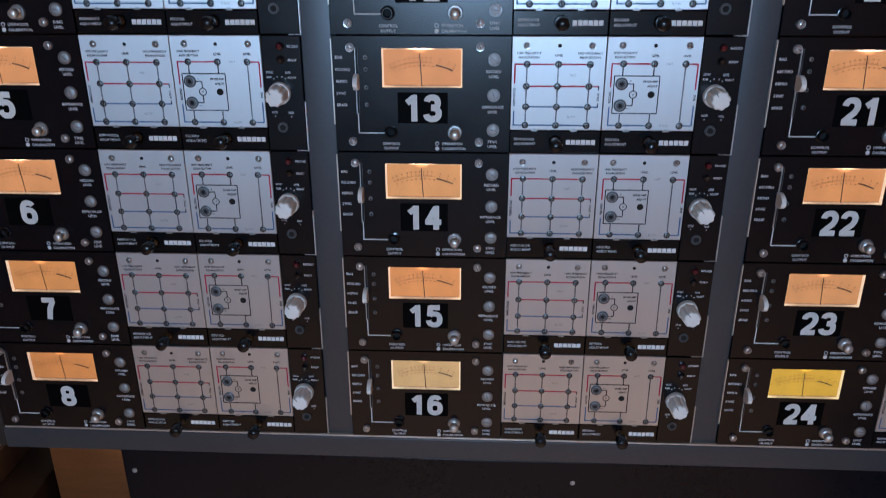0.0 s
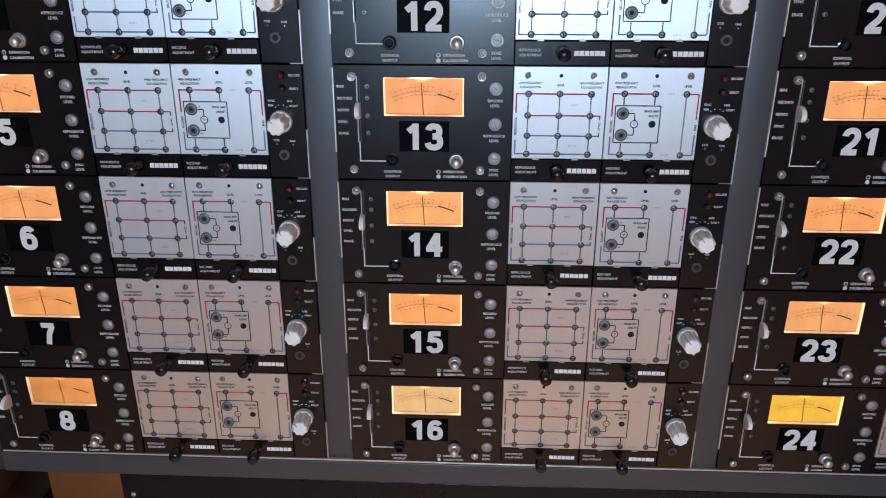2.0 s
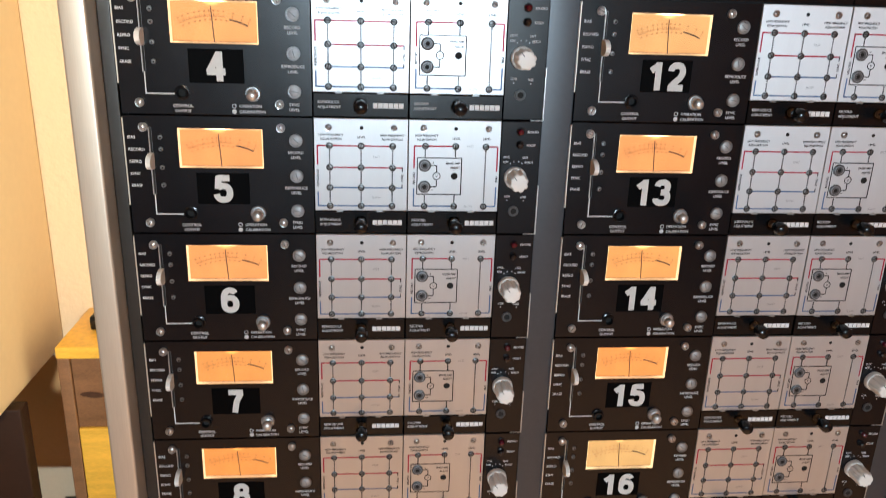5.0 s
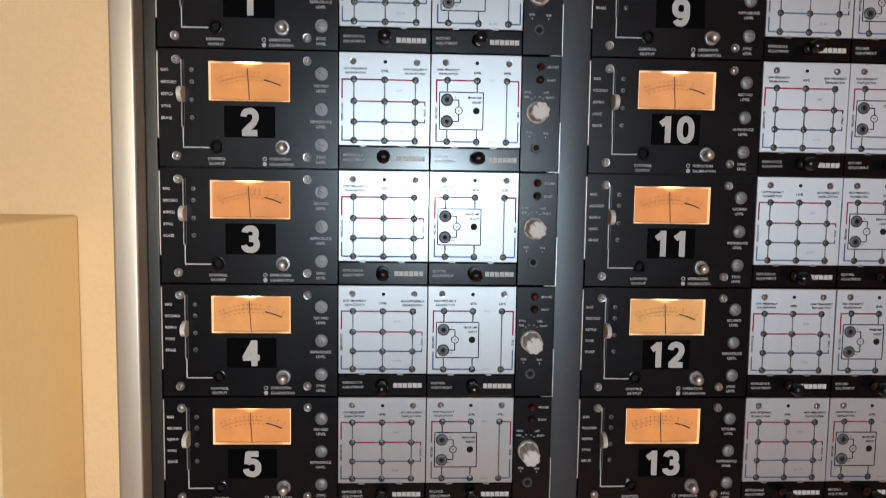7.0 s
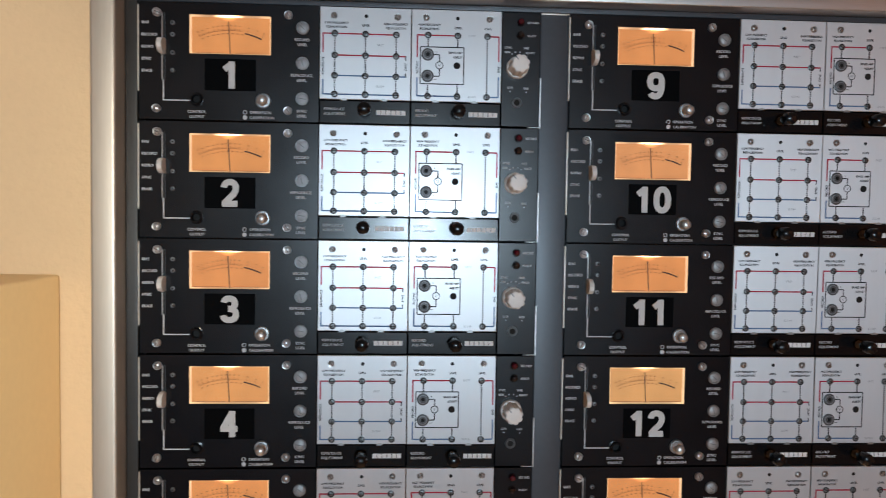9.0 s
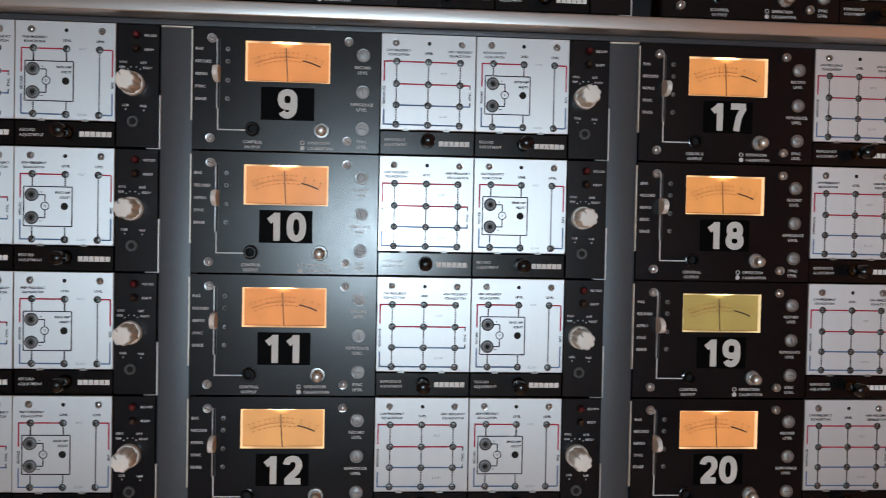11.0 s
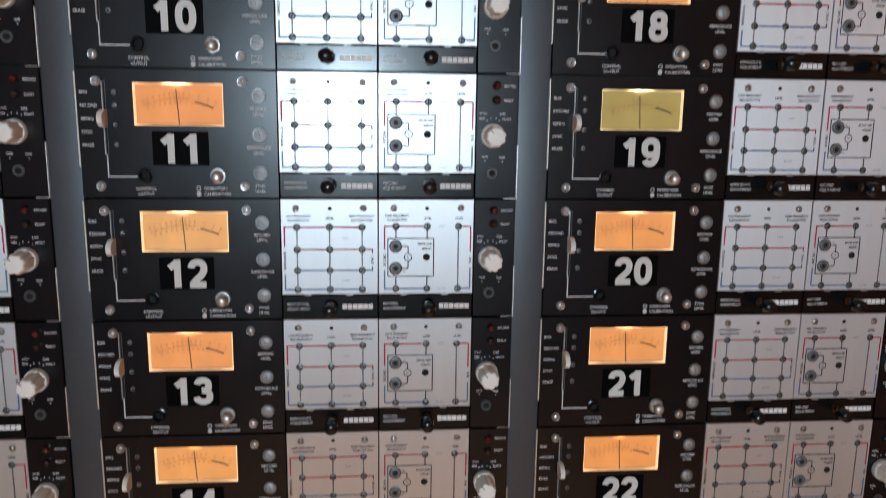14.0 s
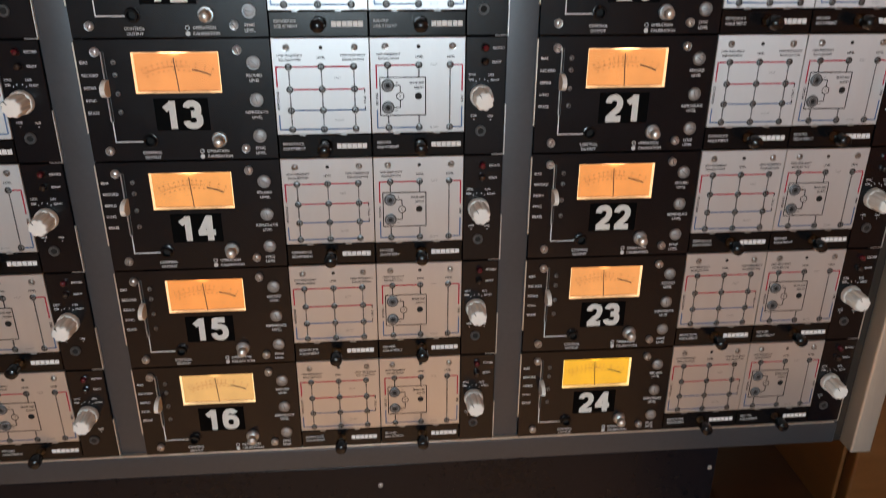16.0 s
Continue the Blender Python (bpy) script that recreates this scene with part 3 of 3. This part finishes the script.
def build_record_card():
    root = thing("record_card", "silver record adjustment card with a boxed erase section", "card", "record cards")
    card_base(root, 194.9, 260.4, "RECORD", 229.0, 237.0)
    cols, top, low, o = (206.8, 228.3, 249.9), 17.4, 61.2, 0.13
    for u, turn in ((205.4, 2.3), (251.4, 0.6)):
        part("screw", screw_head(u, 4.8, 2.5, 0, M_FLATSCREW, turn), root, "slotted nickel screw")
    s = Shape()
    s.lathe(228.1, 4.9, [(1.35, 0.12), (0, 0.13)], M_HOLE, 14)
    part("adjustment_hole", s, root, "small hole drawn as a flat dark disc")
    for j, v in enumerate((top, low)):
        for i, u in enumerate(cols):
            part("trimmer", trimmer(u, v, (i * 1.1 + j * 1.9 + 0.5) % 3.1), root, "slotted trimmer")
    for v in (31.3, 46.8):
        s = Shape()
        s.lathe(206.6, v, [(4.5, -0.2), (4.5, 0.7), (4.0, 1.0), (1.6, 0.9), (1.3, 0.3)], M_SOCKET, 22)
        s.ring(206.6, v, 3.1, 0.5, 1.02, M_FAINT, 20)
        s.lathe(206.6, v, [(1.5, 0.93), (0, 0.94)], M_HOLE, 14)
        part("test_socket", s, root, "round grey test socket")
    s = Shape()
    s.lathe(227.9, 38.9, [(2.5, 0.12), (0, 0.13)], M_HOLE, 16)
    part("adjuster_hole", s, root, "adjuster hole drawn as a flat dark disc")
    s = Shape()
    s.line((199.0, top), (cols[1], top), 1.0, o, M_RED)
    s.line((199.0, 17.0), (199.0, 33.5), 1.0, o, M_RED)
    s.line((199.0, 48.0), (199.0, 61.6), 1.0, o, M_BLUE)
    s.line((199.0, low), (cols[1], low), 1.0, o, M_BLUE)
    s.path([(cols[2], top), (258.4, top), (258.4, 35.5)], 1.0, o, M_RED)
    s.path([(258.4, 46.5), (258.4, low), (cols[2], low)], 1.0, o, M_BLUE)
    s.path([(201.3, 25.8), (232.9, 25.8), (232.9, 52.4), (201.3, 52.4), (201.3, 25.8)], 0.75, o, M_PRINT)
    s.path([(211.0, 31.3), (215.2, 31.3), (215.2, 36.2)], 0.75, o, M_PRINT)
    s.path([(211.0, 46.8), (215.2, 46.8), (215.2, 41.6)], 0.75, o, M_PRINT)
    s.ring(215.2, 38.9, 2.6, 0.65, o, M_PRINT, 18)
    s.text("V", 215.2, 38.9, 3.0, o, M_PRINT)
    s.text("+", 212.8, 29.4, 3.0, o, M_PRINT)
    s.line((211.2, 49.0), (213.4, 49.0), 0.4, o, M_PRINT)
    s.text("ERASE AMP", 231.8, 29.6, 2.15, o, M_PRINT, "RIGHT", squeeze=0.95, bold=0.032)
    s.text("ADJUST", 231.8, 32.9, 2.15, o, M_PRINT, "RIGHT", squeeze=0.95, bold=0.032)
    for u in cols[:2]:
        s.dots((u, top + 2.6), (u, 25.4), 1.75, 1.15, o, M_PRINT)
        s.dots((u, 53.0), (u, low - 2.6), 1.75, 1.15, o, M_PRINT)
    s.dots((cols[2], top + 2.6), (cols[2], low - 2.6), 1.75, 1.15, o, M_PRINT)
    s.text("HIGH FREQUENCY", 207.6, 9.9, 2.15, o, M_PRINT, squeeze=0.9, bold=0.032)
    s.text("EQUALIZATION", 207.6, 12.8, 2.15, o, M_PRINT, squeeze=0.9, bold=0.032)
    s.text("LEVEL", 228.6, 11.8, 2.15, o, M_PRINT, bold=0.032)
    s.text("LEVEL", 250.4, 11.8, 2.15, o, M_PRINT, bold=0.032)
    s.text("RECORD", 199.0, 40.8, 2.2, o, M_PRINT, turn=math.pi / 2, bold=0.032)
    s.text("BIAS", 258.4, 41.0, 2.2, o, M_PRINT, turn=math.pi / 2, bold=0.032)
    s.text("FAST", 238.8, 17.2, 2.2, o, M_FAINT)
    s.text("SLOW", 238.8, 61.2, 2.2, o, M_FAINT)
    part("printed_diagram", s, root, "red, blue and black printed diagram")
    return root


KNOB_AT = (272.0, 39.4, 0.0)


def build_switch_panel():
    root = thing("switch_panel", "narrow black switch panel with a white fluted knob", "switch panel", "switch panels")
    s = Shape()
    s.box(260.9, V0, 289.0, V1, -4.0, -0.2, M_PANEL, 0.3)
    part("faceplate", s, root)
    for v, mat, name, label in ((6.2, M_REDLED, "record_lamp", "dark red indicator lens"), (15.6, M_DARKLED, "ready_lamp", "unlit dark indicator lens")):
        s = Shape()
        s.lathe(274.2, v, [(3.1, -0.4), (3.0, 0.3), (2.5, 0.5)], M_BLACK, 18)
        s.lathe(274.2, v, [(2.3, 0.2), (2.3, 2.4), (1.8, 3.5), (0.9, 4.0), (0, 4.1)], mat, 16)
        part(name, s, root, label)
    s = Shape()
    u, v = KNOB_AT[:2]
    s.lathe(u, v, [(8.0, 0.2), (8.0, 3.6), (7.6, 4.4), (6.6, 4.6)], M_SKIRT, 32)
    s.lathe(u, v, [(7.2, 4.4), (6.9, 16.5), (6.7, 17.9), (6.2, 18.8), (5.3, 19.2)], M_WHITE, 120, 8, 0.13)
    s.lathe(u, v, [(5.4, 19.1), (3.0, 19.35), (0, 19.4)], M_WHITE, 32)
    s.box(u - 0.25, v - 6.3, u + 0.25, v - 3.2, 18.6, 19.45, M_SOCKET)
    part("knob", s, root, "white fluted plastic knob", at=KNOB_AT)
    s = Shape()
    s.lathe(272.2, 64.6, [(3.9, -0.4), (3.9, 0.8), (3.4, 1.3), (2.6, 1.3), (2.2, 0.6)], M_SOCKET, 20)
    s.lathe(272.2, 64.6, [(2.6, 0.5), (0, 0.5)], M_HOLE, 16)
    part("socket", s, root, "small round socket with a grey rim")
    o = -0.06
    for words, u, v, al, size in (("RECORD", 279.2, 6.4, "LEFT", 2.3), ("READY", 279.2, 15.9, "LEFT", 2.3), ("SYNC", 268.0, 24.6, "RIGHT", 2.2), ("REM", 266.6, 28.0, "RIGHT", 2.2), ("SAFE", 276.6, 24.8, "LEFT", 2.2), ("READY", 278.4, 28.3, "LEFT", 2.2), ("CCIR", 269.3, 53.6, "RIGHT", 2.2), ("NAB", 277.0, 54.0, "LEFT", 2.2)):
        s = Shape()
        s.text(words, u, v, size, o, M_INK, al, squeeze=0.9, bold=0.02)
        part("caption", s, root, "white printed caption")
    s = Shape()
    for u, v in ((268.2, 29.2), (270.6, 27.8), (274.2, 27.8), (276.6, 29.2), (267.2, 56.4), (279.2, 56.8)):
        s.lathe(u, v, [(0.45, o), (0, o + 0.01)], M_INK, 8)
    tagged(part("position_dots", s, root, "white printed position dots"), kind="stuff")
    s = Shape()
    s.box(289.2, 46.0, 290.2, 82.0, -4.0, -0.5, M_TOGGLE, 0.2)
    s.box(281.0, 82.05, 290.2, 82.7, -4.0, -0.5, M_TOGGLE, 0.2)
    part("metal_edge", s, root, "bare aluminium edge")
    return root


PITCH_X, PITCH_Z, LEFT, TOP = 0.310, 0.08414, -0.45304, 1.650
DIAL = {12: (0.96, 0.46, 0.15), 16: (0.84, 0.46, 0.15), 19: (0.46, 0.33, 0.085), 23: (0.95, 0.37, 0.10), 24: (1.0, 0.50, 0.015), 10: (1.0, 0.40, 0.13),
        7: (0.94, 0.34, 0.07), 8: (0.94, 0.31, 0.055), 15: (1.0, 0.34, 0.07), 22: (1.0, 0.36, 0.085), 4: (1.0, 0.42, 0.12)}
rnd = random.Random(7)


def turn_child(root, name, degrees):
    for o in root.children:
        if o.name.split(".")[0] == name:
            o.rotation_euler = (0, radians(degrees), 0)


def tint_meter(root, colour):
    for o in root.children_recursive:
        if o.name.split(".")[0] in ("dial", "level_meter"):
            o.color = (*colour, 1)


def nudge(root, name, dv):
    for o in root.children:
        if o.name.split(".")[0] == name:
            o.location.z -= dv / 1000


def bowl(cu, cv, ru, rv, a0, a1, n=20):
    """Points along a squarish oval, angles in degrees clockwise from the right."""
    out = []
    for i in range(n + 1):
        t = radians(a0 + (a1 - a0) * i / n)
        c, k = math.cos(t), math.sin(t)
        out.append((cu + ru * math.copysign(abs(c) ** 0.86, c), cv + rv * math.copysign(abs(k) ** 0.86, k)))
    return out


# strokes of the bold figures, in a box 1 wide and 1 high
FIGURES = {
    "0": [bowl(0.5, 0.5, 0.5, 0.5, 0, 360, 36)],
    "1": [[(0.02, 0.26), (0.62, 0.0)], [(0.62, -0.12), (0.62, 1.12)]],
    "2": [bowl(0.5, 0.29, 0.48, 0.29, 185, 372, 20) + [(0.80, 0.56), (0.42, 0.76), (0.05, 0.985)], [(-0.12, 1.0), (1.12, 1.0)]],
    "3": [bowl(0.48, 0.24, 0.45, 0.24, 190, 430, 22) + [(0.38, 0.475)], [(0.38, 0.475)] + bowl(0.48, 0.735, 0.52, 0.265, -62, 172, 24)],
    "4": [[(0.74, -0.06), (-0.02, 0.72)], [(-0.20, 0.72), (1.18, 0.72)], [(0.74, -0.12), (0.74, 1.12)]],
    "5": [[(1.02, 0.0), (0.16, 0.0)], [(0.17, -0.06), (0.07, 0.50)], bowl(0.48, 0.68, 0.52, 0.32, 218, 532, 26)],
    "6": [bowl(0.5, 0.69, 0.5, 0.31, 0, 360, 30), bowl(0.53, 0.50, 0.53, 0.50, 176, 318, 18)],
    "7": [[(-0.12, 0.0), (1.12, 0.0)], [(0.97, 0.03), (0.55, 0.50), (0.36, 1.12)]],
    "8": [bowl(0.5, 0.245, 0.43, 0.245, 0, 360, 28), bowl(0.5, 0.74, 0.5, 0.26, 0, 360, 30)],
    "9": [bowl(0.5, 0.31, 0.5, 0.31, 0, 360, 30), bowl(0.47, 0.50, 0.53, 0.50, -4, 138, 18)],
}


def figure_shape(word, u, v):
    """One bold figure, its box's left top corner at u, v: overlapping ribbons tied into one piece."""
    s, wide, high, stroke = Shape(), 8.8, 15.6, 4.5
    for k, stroke_path in enumerate(FIGURES[word]):
        pts = [(u + a * wide, v + b * high) for a, b in stroke_path]
        o = 0.60 + 0.02 * k
        left, right = [], []
        closed = math.dist(pts[0], pts[-1]) < 0.01
        for i, p in enumerate(pts):
            a = pts[i - 1] if i else (pts[-2] if closed else p)
            b = pts[i + 1] if i < len(pts) - 1 else (pts[1] if closed else p)
            du, dv = b[0] - a[0], b[1] - a[1]
            m = math.hypot(du, dv) or 1
            left.append((p[0] - dv / m * stroke / 2, p[1] + du / m * stroke / 2, o))
            right.append((p[0] + dv / m * stroke / 2, p[1] - du / m * stroke / 2, o))
        n, base = len(pts), len(s.verts)
        s.add(left + right, [(i, i + 1, n + i + 1, n + i) for i in range(n - 1)], M_DIGIT)
        if k:
            i, j = min(((i, j) for i in range(base) for j in range(n)), key=lambda q: math.dist(s.verts[q[0]], s.verts[base + q[1]]) + math.dist(s.verts[q[0]], s.verts[base + n + q[1]]))
            tie = [i, base + j, base + n + j]
            turn = [sum(s.verts[q[e - 1]][0] * s.verts[q[e]][1] - s.verts[q[e]][0] * s.verts[q[e - 1]][1] for e in range(len(q))) for q in (tie, s.faces[0])]
            s.faces.append(tie if turn[0] * turn[1] > 0 else tie[::-1])
            s.mats.append(0)
    return s


def build_channels():
    first = [build_meter_panel(), build_reproduce_card(), build_record_card(), build_switch_panel()]
    banks = []
    for ch in range(1, 25):
        at = pose(LEFT + (ch - 1) // 8 * PITCH_X, 0, TOP - (ch - 1) % 8 * PITCH_Z)
        if ch == 1:
            units = first
            for o in units:
                o.matrix_basis = at
        else:
            units = [copy_thing(o, at) for o in first]
        banks.append((ch, units[0]))
        tint_meter(units[0], DIAL.get(ch, (1.0, 0.385 + rnd.uniform(-0.02, 0.02), 0.10)))
        what = "pale yellow" if ch == 19 else "bright yellow" if ch == 24 else "orange"
        tagged(units[0], f"black meter panel numbered {ch} with {what} level meter")
        # every card sits a little differently in its slot
        for o in units[1:3]:
            o.matrix_basis = at @ pose(0, 0, 0, rnd.uniform(-0.5, 0.3), 0, rnd.uniform(-0.1, 0.1))
        turn_child(units[3], "knob", rnd.uniform(-42, -30))
        nudge(units[0], "slider_lever", rnd.uniform(-0.8, 0.8))
    # the lower row of a second bank above the rail
    for col in (1, 2):
        at = pose(LEFT + 0.011 + col * PITCH_X, -0.010, 1.667 + 0.0823)
        for o in first:
            c = copy_thing(o, at)
            if o is first[0]:
                tagged(c, "black meter panel of the upper bank with lit meter")
    # bold figures on the number plates
    for ch, meter in banks:
        plate = next(o for o in meter.children if o.name.split(".")[0] == "number_plate")
        word, step = str(ch), 14.4
        for i, figure in enumerate(word):
            u = 65.4 + (i - (len(word) - 1) / 2) * step - 4.3
            part("figure", figure_shape(figure, u, 41.9), plate, "bold off-white figure")


# ---- rack, room and surroundings ----


def world_box(name, x0, x1, y0, y1, z0, z1, mat, parent=None, bevel=0.0, label=""):
    bm = bmesh.new()
    bmesh.ops.create_cube(bm, size=1)
    for v in bm.verts:
        v.co = Vector(((x0 + x1) / 2 + v.co.x * (x1 - x0), (y0 + y1) / 2 + v.co.y * (y1 - y0), (z0 + z1) / 2 + v.co.z * (z1 - z0)))
    if bevel:
        bmesh.ops.bevel(bm, geom=bm.edges[:], offset=bevel, segments=3, profile=0.6, affect="EDGES")
    me = bpy.data.meshes.new(name)
    bm.to_mesh(me)
    bm.free()
    me.materials.append(mat)
    if bevel:
        me.polygons.foreach_set("use_smooth", [True] * len(me.polygons))
        me.set_sharp_from_angle(angle=radians(50))
    ob = new(name, me)
    if parent:
        ob.parent = parent
    if label:
        tagged(ob, label)
    return ob


def build_rack():
    rack = thing("equipment_rack", "grey steel equipment rack with satin aluminium edge frame", "rack")
    bottom = 0.9565
    for x0, x1 in ((-0.1638, -0.1419), (0.1462, 0.1681)):
        world_box("divider", x0, x1, 0.0025, 0.02, 0.9775, 1.6512, M_RACK, rack, 0.0008, "grey painted steel divider")
    for x0, x1 in ((-0.4618, -0.4531), (0.4562, 0.4640)):
        world_box("side_strip", x0, x1, 0.0012, 0.02, bottom, 1.6555, M_EDGE, rack, 0.0008, "side strip with the shade beside the post in its colour")
    world_box("bottom_rail", -0.4529, 0.4560, -0.001, 0.02, bottom, 0.9772, M_RACK, rack, 0.0012, "grey painted bottom rail")
    world_box("bottom_lip", -0.4515, 0.4530, -0.0005, 0.004, 0.97735, 0.9788, M_SILVER, rack, 0.0004, "thin bare aluminium lip")
    world_box("top_strip", -0.4529, 0.4560, 0.0012, 0.02, 1.6515, 1.6555, M_RACK, rack, 0.0006, "dark grey top strip")
    world_box("top_rail", -0.4792, 0.4835, -0.015, 0.018, 1.6557, 1.6652, M_RAIL, rack, 0.0012, "satin aluminium top rail")
    world_box("left_post", -0.4792, -0.4620, -0.018, 0.06, bottom - 0.002, 1.6556, M_SILVER, rack, 0.002, "satin aluminium edge post")
    world_box("right_post", 0.4645, 0.4835, -0.015, 0.06, bottom - 0.002, 1.6556, M_SILVER, rack, 0.002, "satin aluminium edge post")
    # dark sheets added behind the panels so the gaps read as shade
    world_box("backplate", -0.464, 0.464, 0.0205, 0.024, bottom, 1.666, M_HOLE, rack)
    world_box("upper_backplate", -0.136, 0.464, 0.0205, 0.024, 1.6665, 1.79, M_HOLE, rack)
    for x in (-0.1528, 0.1571):
        world_box("divider_cap", x - 0.0105, x + 0.0105, 0.0015, 0.006, 1.6502, 1.6513, M_SILVER, rack, 0.0002, "bright metal cap strip")
    base = thing("rack_base", "black lacquered base panel below the rack", "base panel")
    world_box("front_panel", -0.3506, 0.3506, 0.0, 0.02, 0.0, 0.9560, M_BASE, base, 0.001)
    world_box("plinth", -0.345, 0.345, 0.0202, 0.20, 0.0, 0.9560, M_BASE, base)
    for x in (-0.341, 0.0497, 0.345):
        s = screw_head(0, 0, 2.2, 0, M_CHROME, 0.5)
        ob = new("screw", mesh_of("screw", s))
        ob.parent, ob.location = base, (x, -0.0002, 0.9345)
        tagged(ob, "small nickel screw")


def build_room():
    def wall(name, *a):
        return tagged(world_box(name, *a), kind="structure")
    wall("floor", -2.6, 2.6, -4.8, 0.45, -0.1, 0.0, M_FLOOR)
    wall("ceiling", -2.6, 2.6, -4.8, 0.45, 2.7, 2.8, M_CEIL)
    wall("wall_north", -2.6, 2.6, 0.30, 0.45, 0.0, 2.7, M_PLASTER)
    wall("wall_south", -2.6, 2.6, -4.95, -4.8, 0.0, 2.7, M_CREAM)
    wall("wall_west", -2.75, -2.6, -4.8, 0.45, 0.0, 2.7, M_CREAM)
    wall("wall_east", 2.6, 2.75, -4.8, 0.45, 0.0, 2.7, M_BROWNWALL)
    tagged(world_box("wall_ledge", -0.98, -0.632, 0.12, 0.299, 1.005, 1.4315, M_CREAM, None, 0.004), "cream painted boxed-in wall ledge", "ledge", kind="structure")


def build_surroundings():
    box = thing("wooden_box", "yellow varnished wooden box with a browner upper front", "wooden box")
    world_box("top_board", -0.600, -0.47, 0.195, 0.298, 1.036, 1.049, M_WOOD, box, 0.002, "yellow varnished board")
    world_box("side_board", -0.600, -0.588, 0.197, 0.298, 0.835, 1.0355, M_MOTTLED, box, 0.001, "brown side board")
    world_box("upper_front", -0.5875, -0.36, 0.200, 0.212, 0.955, 1.0355, M_MOTTLED, box, 0.001, "mottled brown front board")
    world_box("front_board", -0.5875, -0.36, 0.197, 0.211, 0.83, 0.9545, M_WOOD, box, 0.002, "orange varnished front board")
    world_box("low_board", -0.545, -0.36, 0.19, 0.211, 0.60, 0.829, M_BROWN, box, 0.002, "brown varnished lower board")
    s = Shape()
    s.add([(9 * math.cos(t) * (1.25 + 0.25 * math.cos(2 * t + 1)), 3.6 * math.sin(t) + 1.2 * math.cos(t), 0) for t in [math.tau * i / 18 for i in range(18)]], [tuple(range(17, -1, -1))], M_DARKWOOD)
    knot = new("knot", mesh_of("knot", s))
    knot.parent, knot.location = box, (-0.570, 0.1994, 0.993)
    tagged(knot, "dark knot in the board")
    world_box("lid_catch", -0.578, -0.545, 0.235, 0.262, 1.0492, 1.0645, M_BLACK, box, 0.003, "black catch")
    dark = thing("dark_panel", "dark brown panel fixed under the cream ledge", "panel")
    world_box("board", -0.95, -0.620, 0.150, 0.168, 0.862, 1.0048, M_BLACKWOOD, dark, 0.002)
    s = screw_head(0, 0, 3.0, 0, M_CHROME, 0.3)
    fix = new("screw", mesh_of("screw", s))
    fix.parent, fix.location = dark, (-0.640, 0.1498, 0.885)
    tagged(fix, "small nickel screw")
    # stand-in for a distant brown band, placed to fit the camera's view
    chest = thing("low_chest", "dark block with a paler band, placed to fit the view", "chest")
    world_box("body", -0.652, -0.562, -0.10, 0.298, 0.0, 0.760, M_BLACKWOOD, chest, 0.002)
    world_box("top_edge", -0.655, -0.612, -0.10, 0.299, 0.7605, 0.800, M_DARKWOOD, chest, 0.002, "paler brown top edge")
    cupboard = thing("cupboard", "reddish-brown wooden cupboard standing on the side table", "cupboard")
    world_box("body", 0.500, 1.05, 0.040, 0.235, 0.8302, 1.60, M_BROWN, cupboard, 0.002)
    world_box("door", 0.503, 1.047, 0.024, 0.0395, 0.834, 1.596, M_BROWN, cupboard, 0.003, "plain reddish-brown door")
    bench = thing("side_table", "brown wooden table beside the rack base", "table")
    world_box("tabletop", 0.40, 1.10, -0.30, 0.24, 0.80, 0.83, M_DARKWOOD, bench, 0.004, "brown wooden tabletop")
    for x in (0.43, 1.04):
        for y in (-0.27, 0.20):
            world_box("leg", x, x + 0.04, y, y + 0.04, 0.0, 0.7998, M_NICHE, bench, 0.002)


build_room()
build_rack()
build_surroundings()
build_channels()
